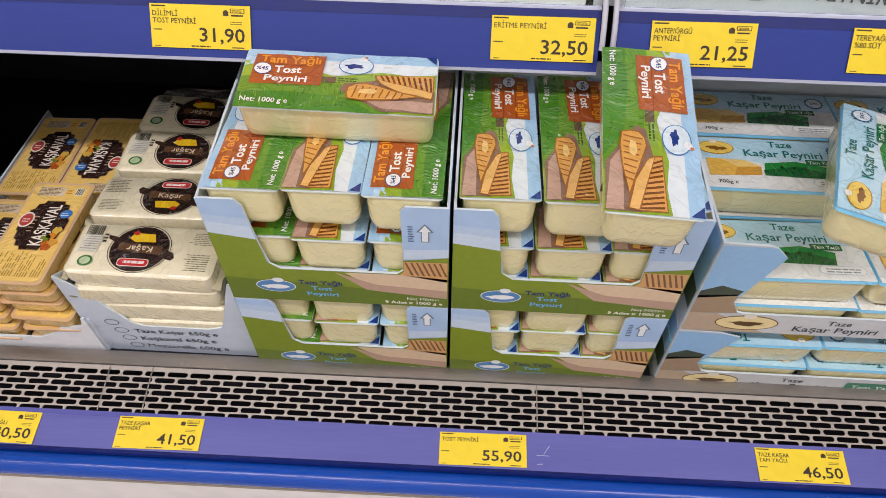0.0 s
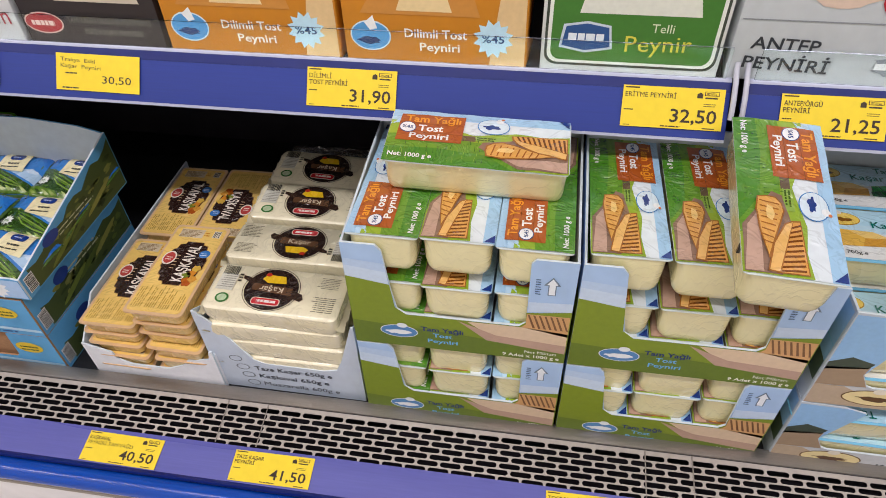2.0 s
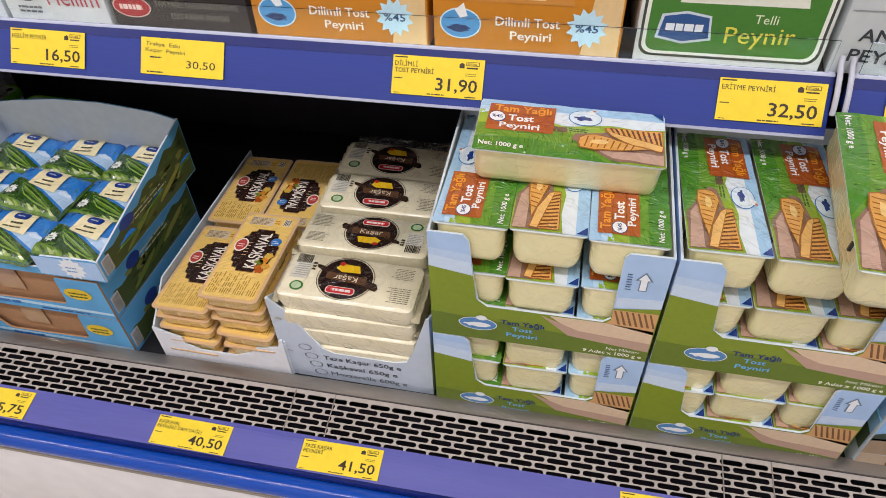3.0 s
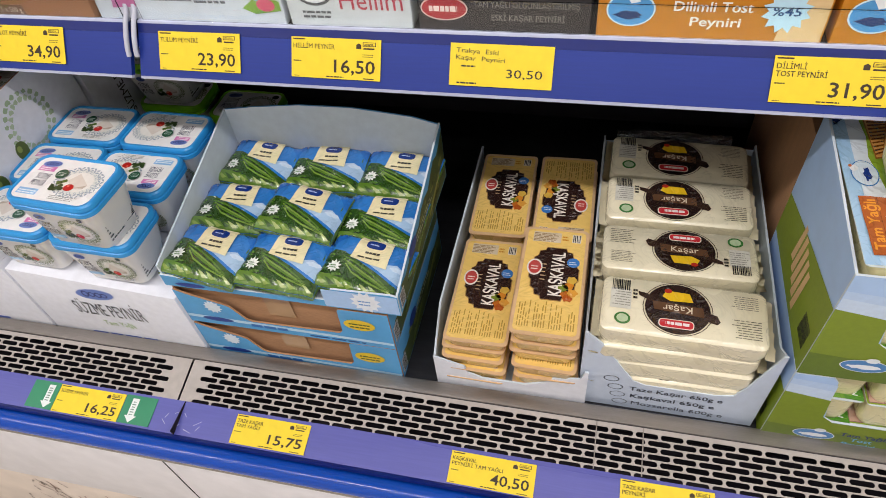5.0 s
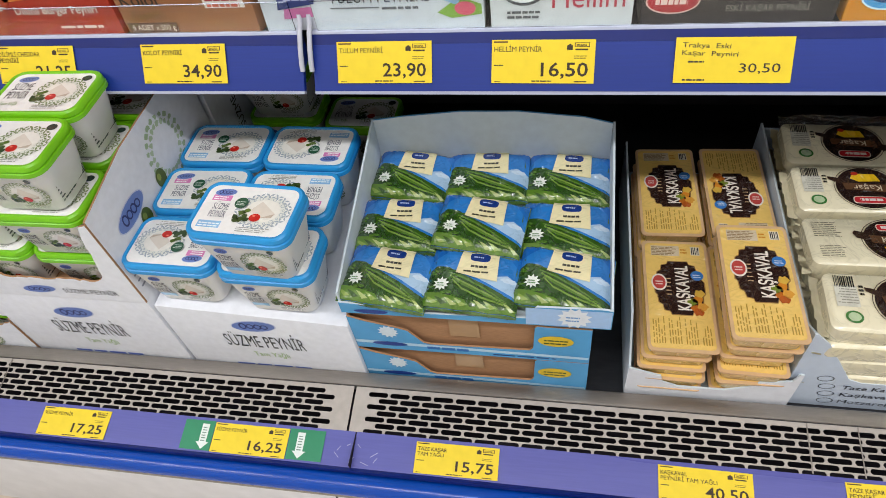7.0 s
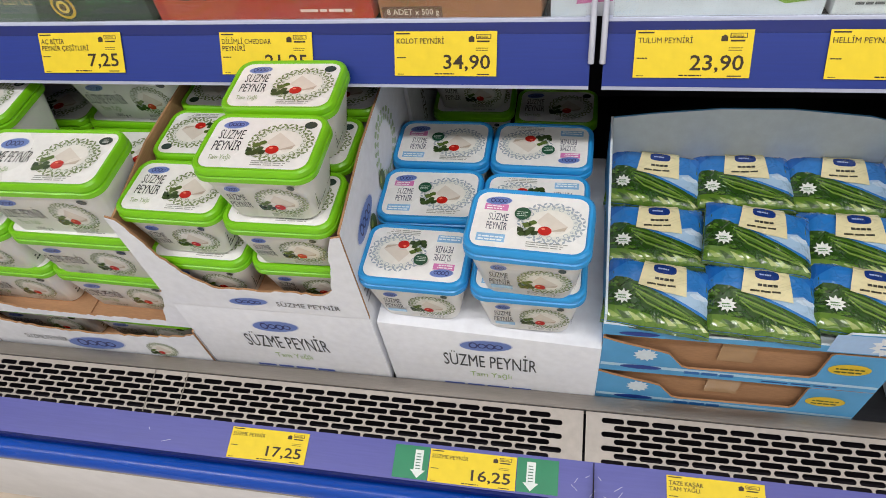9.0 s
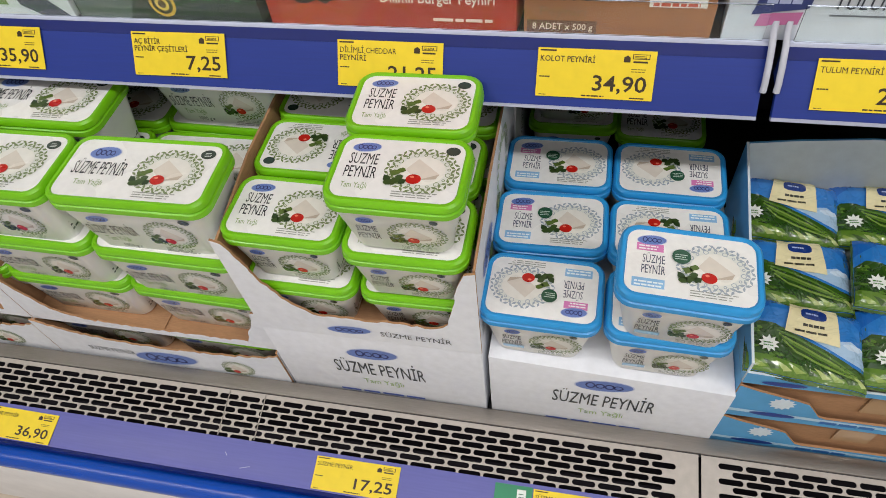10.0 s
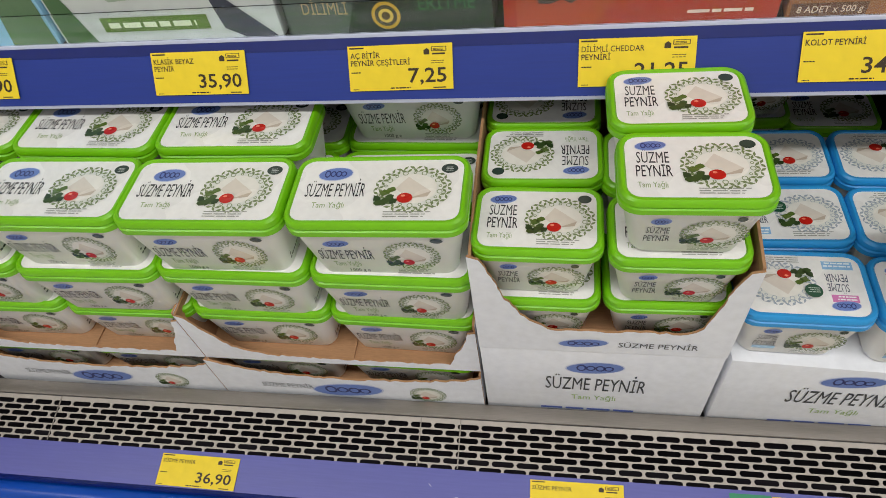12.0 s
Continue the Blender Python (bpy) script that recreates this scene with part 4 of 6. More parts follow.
def tub_front_print(w, h, blue, big):
    a = Art()
    x = -w / 2
    logo(a, x + w * 0.2, h * 0.80, w * 0.1, h * 0.085, 2)
    if big:
        a.text("SÜZME PEYNİR", x + w * 0.04, h * 0.40, 0.0145, "3E4044", 2, w * 0.40, 0, 0.0)
        a.text("1000 g e", x + w * 0.22, h * 0.06, 0.005, "4A4C50", 2, w * 0.15, 0, 0.004)
        a.text("Tam Yağlı", x + w * 0.12, h * 0.22, 0.0072, "8FA870", 2, w * 0.2, 0, 0.0)
    else:
        a.text("SÜZME", x + w * 0.08, h * 0.50, 0.0095, "4A4C50", 2, w * 0.22, 0, 0.0)
        a.text("PEYNİR", x + w * 0.07, h * 0.29, 0.0095, "4A4C50", 2, w * 0.25, 0, 0.0)
        if blue:
            a.rect(x + w * 0.08, h * 0.16, x + w * 0.34, h * 0.26, "9CC5E6", 2)
    dish(a, x + w * 0.72, h * 0.50, h * 0.43 if big else h * 0.42, 2)
    a.oval(x + w * 0.92, h * 0.88, w * 0.045, h * 0.055, "3E4A45", 3)
    return a


def tub(blue=False, big=False):
    w, d, h = (0.164, 0.086, 0.077) if big else (0.1165, 0.079, 0.077)
    lid_m = M_LID_B if blue else M_LID_G
    size = "large" if big else "small"
    ob = thing("cheese_tub", f"{size} white strained cheese tub with {'sky-blue' if blue else 'lime-green'} lid", "cheese tub", None, "strained cheese tubs")
    part("body", loft([(0, w - 0.034, d - 0.026, 0.012), (0.002, w - 0.030, d - 0.022, 0.014), (0.062, w - 0.008, d - 0.006, 0.015), (h - 0.012, w - 0.006, d - 0.004, 0.015)], 6), M_TUB, ob)
    lid = part("lid", loft([(h - 0.0155, w - 0.003, d - 0.003, 0.016), (h - 0.0145, w, d, 0.017), (h - 0.0095, w - 0.0002, d - 0.0002, 0.017), (h - 0.0085, w - 0.0035, d - 0.0035, 0.0165),
                            (h - 0.0075, w - 0.0035, d - 0.0035, 0.0165), (h - 0.0065, w - 0.001, d - 0.001, 0.017), (h - 0.002, w - 0.002, d - 0.002, 0.0165), (h, w - 0.006, d - 0.006, 0.015),
                            (h - 0.0002, w - 0.011, d - 0.011, 0.013), (h - 0.0016, w - 0.013, d - 0.013, 0.012)], 6), lid_m, ob, "blue plastic lid" if blue else "lime-green plastic lid")
    printed(tub_lid_print(w - 0.0135, d - 0.0135, blue, big), lid, Matrix.Translation((0, 0, h - 0.0015)))
    run = Vector((0, -0.008, 0.060)).normalized()
    out = Vector((0, -run.z, run.y))
    slope = lambda dep, x: Matrix(((1, 0, 0, x), (0, run.y, out.y, -dep / 2 - 0.0003), (0, run.z, out.z, 0.002), (0, 0, 0, 1)))
    for half in (0, 180):
        printed(tub_front_print(w - 0.036, 0.060, blue, big), ob, Matrix.Rotation(radians(half), 4, "Z") @ slope(d - 0.022, 0))
    s = Art()
    s.bars(-0.024, 0.010, 0.003, 0.052, 8, "5C6062", 2, 0.42, 4).barcode(0.007, 0.012, 0.022, 0.050, 2, False)
    turn = Matrix.Rotation(radians(90), 4, "Z")
    printed(s, ob, turn @ slope(w - 0.030, 0))
    return ob


TUB_H = 0.0772
WIG = random.Random(21)


def tub_stack(key, x, y, z0, tops, turned=(), tall=1.0, foot_back=0.0, **kw):
    """A stack: its middle, its foot, and how many tubs high."""
    for i in range(tops):
        half = 180 if i in turned else 0
        place(key, lambda: tub(**kw), pose(x + WIG.uniform(-0.0018, 0.0018), y + WIG.uniform(-0.0018, 0.0018) + (0 if i else foot_back), z0 + i * TUB_H * tall, 0, 0, half + WIG.uniform(-1.2, 1.2)) @ Matrix.Diagonal((1, 1, tall, 1)))


# large green tubs in two trays
for x, rows in ((-1.845, (3, 3, 3)), (-2.008, (3, 3, 3)), (-1.683, (3, 3, 2)), (-1.520, (3, 2, 3))):
    for r, n in enumerate(rows):
        tub_stack("big_green", x, 0.531 + 0.0935 * r, 0.6685, n, tall=1.055, foot_back=0.0 if r else 0.010, big=True)
# small green tubs in the white carton
for r in range(3):
    tub_stack("small_green", -1.3785, 0.5285 + 0.081 * r, 0.7342, 2, (1,) if r else (), tall=0.98)
for r, n in enumerate((3, 3, 2)):
    tub_stack("small_green", (-1.2605, -1.2640, -1.256)[r], (0.5225, 0.6035, 0.690)[r], 0.7342, n, tall=0.962, foot_back=0.0 if r else 0.006)
# small blue tubs on their carton
for r in range(3):
    tub_stack("small_blue", -1.1375, 0.523 + 0.0835 * r, 0.7255, 1, (0,) if r == 0 else (), tall=1.03, blue=True)
for r in range(3):
    tub_stack("small_blue", -1.0205, 0.520 + 0.0835 * r, 0.7255 if r else 0.7185, 1, (0,) if r else (), tall=1.03, blue=True)
place("small_blue", lambda: tub(blue=True), pose(-1.0195, 0.5105, 0.7190 + TUB_H * 1.03, 0, 0, -3))
# darker row at the back
tub_stack("small_green", -1.128, 0.862, 0.660, 2)
tub_stack("small_green", -1.010, 0.868, 0.640, 1)


# ---- cartons of the tubs ----
def tub_carton_front(w, h, big):
    a = Art(ink_card)
    k = h / 0.14
    logo(a, w * 0.49, h * 0.80, 0.031, 0.0125 * k, 2)
    a.text("SÜZME PEYNİR", w * 0.28, h * 0.44, 0.029 * k, "383C42", 2, w * 0.44, -1, 0.0)
    a.text("Tam Yağlı", w * 0.40, h * 0.27, 0.011 * k, "9DBB7A", 2, w * 0.2, 0, 0.0)
    a.bars(w * 0.26, h * 0.08, w * 0.72, h * 0.13, 1, "5C6FB8", 2, 0.6, 3)
    return a


cw = 0.244
closed = thing("closed_carton", "white closed carton of strained cheese under a display carton", "carton", pose(-1.4385, FACE_Y - 0.003, DECK), "cartons on the deck")
body = part("body", box(0, 0, 0, cw, 0.272, 0.1480, 0.0015), M_CARD_WHITE, closed)
printed(tub_carton_front(cw, 0.142, True), body, Matrix.Translation((0, -0.0002, 0)) @ FRONT)
front = [(0, 0), (cw, 0), (cw, 0.143), (0.234, 0.140), (0.226, 0.118), (0.219, 0.080), (0.213, 0.052), (0.200, 0.041), (0.12, 0.040), (0.070, 0.041), (0.052, 0.056), (0.030, 0.09), (0.02, 0.125), (0.010, 0.150), (0, 0.154)]
ob, f, r, b = carton("white open carton with a torn front holding green-lidded tubs", -1.4385, -1.4385 + cw, FACE_Y - 0.004, 0.755, 0.7304, rag(front, 5, 0.0021, 0.03), [(0, 0), (0.27, 0), (0.27, 0.165), (0.1, 0.162), (0, 0.145)], 0.15, M_CARD_WHITE, M_KRAFT)
a = Art(ink_card)
logo(a, 0.105, 0.018, 0.025, 0.0078, 2)
a.text("SÜZME PEYNİR", 0.139, 0.013, 0.009, "4A4C50", 2, 0.075, 0, 0.0)
printed(a, f, Matrix.Translation((0, 0, 0.0002)))
a = Art(ink_card)
logo(a, 0.062, 0.098, 0.032, 0.015, 2)
for i in range(46):
    t, k = 2 * math.pi * i / 23, 0.03 + 0.008 * (i % 2)
    a.blot(0.168 + k * math.cos(t), 0.105 + k * 1.1 * math.sin(t), 0.0055, 0.005, "A9BF9C" if i % 2 else "B9CCAE", 2 + i % 2, i, 8, 0.6)
for u, v in ((0.078, 0.072), (0.132, 0.085)):
    a.oval(u, v, 0.0105, 0.0135, "54662A", 5, 18).oval(u - 0.003, v + 0.004, 0.004, 0.005, "8A9A4A", 6, 10)
a.bars(0.01, 0.02, 0.06, 0.05, 3, "8A90A0", 2, 0.3, 5)
printed(a, r, Matrix.Translation((0, 0, 0.0002)))

behind = thing("closed_carton", "white closed carton of cheese standing behind the tubs", "carton", pose(-1.437, 0.762, DECK), "cartons on the deck")
bb = part("body", box(0, 0, 0, cw, 0.24, 0.285, 0.0015), M_CARD_WHITE, behind)
a = Art(ink_card)
a.text("SÜZME PEYNİR", 0.07, 0.14, 0.016, "3C4046", 2, 0.13, 90, 0.0)
printed(a, bb, Matrix.Translation((cw + 0.0002, 0, 0)) @ RIGHT)

cw2 = 0.246
low = thing("closed_carton", "white carton of strained cheese with blue-lidded tubs on top", "carton", pose(-1.1885, FACE_Y - 0.003, DECK), "cartons on the deck")
bm = box(0, 0, 0, cw2, 0.272, 0.1425, 0.0015)
for v in bm.verts:
    if v.co.z > 0.1:
        v.co.z -= 0.018 * (v.co.x / cw2) ** 2 * (1 - v.co.y / 0.272)
body = part("body", bm, M_CARD_WHITE, low)
printed(tub_carton_front(cw2, 0.138, True), body, Matrix.Translation((0, -0.0002, 0)) @ FRONT)

for x0 in (-2.1135, -1.7775):
    w, d = 0.335, 0.285
    front = [(0, 0), (w, 0), (w, 0.076), (w * 0.93, 0.066), (w * 0.75, 0.058), (w * 0.5, 0.054), (w * 0.3, 0.058), (w * 0.14, 0.068), (w * 0.05, 0.080), (0, 0.086)]
    ob, f, r, b = carton("white tray carton with a torn front edge under large tubs", x0, x0 + w, FACE_Y - 0.004, FACE_Y + d, DECK, rag(front, 31, 0.0022, 0.04), plain(d, 0.079), 0.079, M_CARD_WHITE, M_KRAFT)
    a = Art(ink_card)
    logo(a, w * 0.5, 0.028, 0.047, 0.0165, 2)
    a.text("SÜZME PEYNİR", w * 0.17, 0.026, 0.011, "6A6E74", 2, w * 0.2, 0, 0.0)
    dish(a, w * 0.80, 0.028, 0.022, 2)
    printed(a, f, Matrix.Translation((0, 0, 0.0002)))
    for tx in (0.25, 0.75):
        for ty in range(3):
            tub_stack("big_green", x0 + w * tx, 0.538 + 0.0895 * ty, DECK + 0.0045, 1, tall=0.965, big=True)
    front = [(0, 0), (w, 0), (w, 0.082), (w * 0.975, 0.080), (w * 0.955, 0.055), (w * 0.93, 0.040), (w * 0.9, 0.012), (w * 0.55, 0.010), (w * 0.25, 0.014), (w * 0.13, 0.030), (w * 0.07, 0.062), (w * 0.03, 0.088), (0, 0.094)]
    ob, f, r, b = carton("white open tray carton, front torn low, filled with large green-lidded tubs", x0, x0 + w, FACE_Y + 0.003, FACE_Y + d, 0.6625, rag(front, 17, 0.0021, 0.005), [(0, 0), (d, 0), (d, 0.094), (0, 0.094)], 0.094, M_CARD_WHITE, M_KRAFT)
    for u0, u1, dep in ((0.004, w * 0.555, 0.046), (w * 0.565, w - 0.004, 0.040)):
        part("inner_flap", box(u0, 0.004, 0.0037, u1, dep, 0.0056, 0.0004), M_KRAFT, ob, "folded brown inner flap")


# ---- light-blue trays of wrapped fresh cheese ----
PW, PD, PH = 0.105, 0.079, 0.023


def pillow(u, v):
    x, y = abs(2 * u / PW), abs(2 * v / PD)
    rim = max(x, y) ** 4
    lump = (0.0010 + 0.0022 * rim) * noise.noise(Vector((u * 55, v * 55, 1.7))) + 0.0010 * rim * noise.noise(Vector((u * 240, v * 160, 5.0)))
    return PH * 0.5 * (max(0, 1 - x ** 4.5) ** 0.5) * (max(0, 1 - y ** 7) ** 0.6) + lump


def wrapped_pack():
    ob = thing("cheese_pack", "small blue and green film-wrapped fresh cheese with cream label", "cheese", None, "wrapped fresh cheese packs")
    bm = bmesh.new()
    n = 18
    top, low = {}, {}
    for i in range(n + 1):
        for j in range(n + 1):
            u, v = PW * (i / n - 0.5), PD * (j / n - 0.5)
            h = pillow(u, v)
            top[i, j] = bm.verts.new((u, v, PH / 2 + h))
            low[i, j] = bm.verts.new((u, v, PH / 2 - h * 0.98 - 0.0004))
    for i in range(n):
        for j in range(n):
            bm.faces.new((top[i, j], top[i + 1, j], top[i + 1, j + 1], top[i, j + 1]))
            bm.faces.new((low[i, j], low[i, j + 1], low[i + 1, j + 1], low[i + 1, j]))
    edge = [(i, 0) for i in range(n)] + [(n, j) for j in range(n)] + [(n - i, n) for i in range(n)] + [(0, n - j) for j in range(n)]
    for k in range(len(edge)):
        a, b = edge[k], edge[(k + 1) % len(edge)]
        bm.faces.new((top[a], low[a], low[b], top[b]))
    wrap = part("wrapper", bm, mat("blue_green_wrapper", "4A6A2C", 0.24, 0, 0.35, 40, 20, 0.4, 60, distort=1.0, glint=1.0), ob, "glossy printed film")
    a = Art(ink_film, 0.0004)
    w, d = PW * 0.985, PD * 0.97
    a.rect(-w / 2, -d / 2, w / 2, d / 2, "2F7CCB", 1)
    a.poly(((-w / 2, d * 0.22), (-w * 0.25, d * 0.5), (-w / 2, d * 0.5)), "1F66BC", 2)
    a.poly(((w * 0.3, d * 0.5), (w / 2, d * 0.5), (w / 2, d * 0.2)), "2470C4", 2)
    a.poly(((w * 0.02, d * 0.02), (w / 2, -d * 0.26), (w / 2, d * 0.0), (w * 0.36, d * 0.10), (w * 0.24, d * 0.06)), "A9C8E4", 2)
    a.blot(w * 0.38, d * 0.02, w * 0.10, d * 0.05, "C6DAEC", 3, 4, 14, 0.4)
    # leaves, a long marrow and the pale cut strip below it
    a.poly(((-w / 2, -d / 2), (w / 2, -d / 2), (w / 2, -d * 0.30), (w * 0.2, -d * 0.16), (-w * 0.05, d * 0.0), (-w * 0.28, d * 0.14), (-w * 0.42, d * 0.15), (-w / 2, d * 0.06)), "2E4F1A", 3)
    leaf = random.Random(12)
    for i in range(26):
        u, v = leaf.uniform(-0.48, -0.12), leaf.uniform(-0.34, 0.10)
        a.blot(w * u, d * v, w * 0.045, d * 0.03, ("2A4616", "567A2C", "40641F")[i % 3], 4, i, 8, 0.6)
    top = ((-0.30, 0.10), (-0.10, 0.03), (0.14, -0.10), (0.34, -0.22), (0.46, -0.35))
    low = ((0.36, -0.40), (0.12, -0.34), (-0.12, -0.22), (-0.27, -0.06))
    a.poly([(w * p, d * q) for p, q in top + low], "35571A", 5)
    for i in range(6):
        k = 0.12 + 0.15 * i
        line = [(-0.27 + 0.01 * i, 0.075 - 0.14 * k), (-0.10, 0.02 - 0.24 * k), (0.13, -0.115 - 0.22 * k), (0.40, -0.34 - 0.05 * k)]
        a.poly([(w * p, d * q) for p, q in line] + [(w * p, d * (q - 0.030)) for p, q in line[::-1]], ("587C2A", "2E4E16", "78963F")[i % 3], 6)
    a.poly(((-w / 2, -d / 2), (w / 2, -d / 2), (w / 2, -d * 0.43), (w * 0.1, -d * 0.41), (-w * 0.2, -d * 0.34), (-w / 2, -d * 0.30)), "5A7E28", 6)
    for i in range(9):
        u = -0.48 + 0.105 * i
        a.poly(((w * u, -d * 0.37), (w * (u + 0.05), -d * 0.385), (w * min(0.49, u + 0.15), -d * 0.45), (w * min(0.48, u + 0.08), -d * 0.47)), ("86A044", "35541C", "A6B66E")[i % 3], 7)
    a.poly(((-w * 0.20, d * 0.06), (w * 0.06, -d * 0.01), (w * 0.26, -d * 0.03), (w * 0.24, d * 0.47), (-w * 0.16, d * 0.47)), "EDE3B4", 7)
    a.poly([(w * 0.04 + w * 0.11 * math.copysign(abs(math.cos(t)) ** 0.5, math.cos(t)), d * 0.35 + d * 0.075 * math.copysign(abs(math.sin(t)) ** 0.6, math.sin(t))) for t in [math.pi * k / 10 for k in range(20)]], "16357F", 8)
    a.bars(-w * 0.03, d * 0.335, w * 0.11, d * 0.375, 1, "AEBFE6", 9, 0.6, 2)
    a.bars(-w * 0.05, d * 0.17, w * 0.14, d * 0.24, 1, "3C3A30", 8, 0.55, 3)
    a.bars(-w * 0.12, d * 0.08, w * 0.20, d * 0.14, 1, "4A4636", 8, 0.5, 5)
    a.star(-w * 0.33, -d * 0.16, w * 0.09, "F2F5F0", 8, 10, 0.62).bars(-w * 0.375, -d * 0.2, -w * 0.285, -d * 0.12, 2, "5A8A4A", 9, 0.45, 4)
    printed(a, wrap, None, "", lambda u, v: PH / 2 + pillow(u, v))
    return ob


x0, x1 = -0.944, -0.641
w = x1 - x0
TRAY_Z = 0.733
front = [(0, 0), (w, 0), (w, 0.034), (w * 0.97, 0.036), (w * 0.74, 0.034), (w * 0.70, 0.012), (w * 0.35, 0.008), (w * 0.13, 0.014), (w * 0.10, 0.018), (0, 0.020)]
arch = [(w - 0.003, 0.088), (w * 0.88, 0.097), (w * 0.62, 0.105), (w * 0.38, 0.104), (w * 0.15, 0.096), (0.003, 0.089)]
ob, f, r, b = carton("pale blue open tray with arched back full of wrapped cheeses", x0, x1, FACE_Y, 0.722, TRAY_Z, front, [(0, 0), (0.236, 0), (0.236, 0.089), (0, 0.034)], 0.1, M_CARD_CYAN, M_CARD_GREY, flap=arch)
a = Art(ink_card)
a.star(w * 0.87, 0.018, 0.019, "E8EEF4", 2).bars(w * 0.84, 0.012, w * 0.9, 0.024, 2, "6A9ACF", 3, 0.4, 2)
a.rect(w * 0.70, 0.002, w - 0.001, 0.033, "A9C9EE", 1)
a.oval(w * 0.12, 0.006, 0.02, 0.004, "24408F", 2)
printed(a, f, Matrix.Translation((0, 0, 0.0002)))


def tray_side(r, d, h0, h1):
    a = Art(ink_card)
    top = lambda u: (h0 + (h1 - h0) * u / d) * 0.93
    rise = [(d * k / 14, top(d * k / 14) * (0.62 + 0.30 * k / 14 + 0.07 * math.sin(k * 1.9))) for k in range(1, 14)]
    a.poly([(d * 0.09, 0.002), (d - 0.002, 0.002), (d - 0.002, top(d) * 0.96)] + rise[::-1], "46552A", 1)
    leaf = random.Random(int(h1 * 1000))
    for i in range(44):
        u = d * leaf.uniform(0.22, 0.93)
        v = leaf.uniform(0.14, 0.74) * top(u)
        a.blot(u, v, d * leaf.uniform(0.02, 0.055), h0 * leaf.uniform(0.05, 0.11), ("35441E", "5E6C30", "7C8240", "2C3A1C")[i % 4], 2, i, 10, 0.5)
    for k in range(3):
        u, v = d * (0.36 + 0.19 * k), h0 * (0.30 + 0.09 * k)
        a.oval(u, v, d * 0.15, h0 * 0.075, ("6F7E34", "55662A", "8A8C44")[k], 3, 18, 16)
    a.oval(d * 0.3, h0 * 0.8, d * 0.07, h0 * 0.16, "24408F", 4)
    a.bars(d * 0.36, h0 * 0.62, d * 0.72, h0 * 0.84, 2, "B9BE9C", 4, 0.35, 4)
    a.rect(0.006, h0 * 0.12, 0.022, h0 * 0.6, "F0F0EE", 3).barcode(0.007, h0 * 0.14, 0.021, h0 * 0.58, 4, False)
    printed(a, r, Matrix.Translation((0, 0, 0.0002)))


tray_side(r, 0.236, 0.05, 0.09)
PK = random.Random(8)
for row in range(3):
    for col in range(3):
        up = 0.012 if (row, col) == (1, 1) else 0.0
        m = pose(x0 + 0.0535 + 0.0990 * col + PK.uniform(-0.002, 0.002), 0.5215 + 0.0815 * row + PK.uniform(-0.002, 0.002) - up * 0.5 + (0.010 if (row, col) == (0, 2) else 0), 0.7412 + 0.002 * row + up, 6 + PK.uniform(-2.5, 2.5), PK.uniform(-3, 3), PK.uniform(-4, 4) - 3)
        place("wrapped", wrapped_pack, m)

for z0, hgt in ((DECK, 0.0715), (0.6545, 0.0715)):
    xa, xb = -0.942, -0.660
    w2 = xb - xa
    front = [(0, 0), (w2, 0), (w2, hgt), (0.222, hgt), (0.2195, hgt - 0.003), (0.2175, 0.026), (0.213, 0.020), (0.094, 0.017), (0.086, 0.020), (0.070, 0.044), (0.060, 0.048), (0.020, hgt - 0.012), (0, hgt - 0.004)]
    ob, f, r, b = carton("bright blue printed tray with brown inner flap, stacked under another", xa, xb, FACE_Y + 0.002, 0.715, z0, front, plain(0.227, hgt), hgt, M_CARD_CYAN, M_KRAFT)
    a = Art(ink_card)
    a.poly(((0.001, 0.012), (w2 - 0.001, 0.008), (w2 - 0.001, 0.013), (0.001, 0.018)), "B9DAEF", 1)
    a.oval(0.243, 0.044, 0.020, 0.011, "E2C22C", 2).bars(0.23, 0.038, 0.257, 0.050, 2, "4A5A20", 3, 0.45, 3)
    a.star(0.046, 0.040, 0.013, "DCE9F2", 2).oval(0.044, 0.013, 0.022, 0.0045, "24408F", 2)
    a.bars(0.09, 0.007, 0.15, 0.015, 1, "2F6FB8", 2, 0.7, 5).bars(0.17, 0.004, 0.262, 0.008, 1, "24508F", 2, 0.6, 6)
    printed(a, f, Matrix.Translation((0, 0, 0.0002)))
    part("inner_flap", sheet(plain(w2 - 0.008, hgt - 0.003), 0.002), [M_KRAFT, M_KRAFT], ob, "brown inner flap", Matrix.Translation((0.004, 0.009, 0.001)) @ FRONT)
    part("tape", box(0.12, 0.0065, 0.03, 0.155, 0.0075, hgt - 0.004), mat("clear_tape", "B49470", 0.15), ob, "strip of clear tape")
    tray_side(r, 0.227, 0.06, 0.06)


# ---- yellow cheese in clear trays ----
KW, KL, KH = 0.0755, 0.158, 0.0234


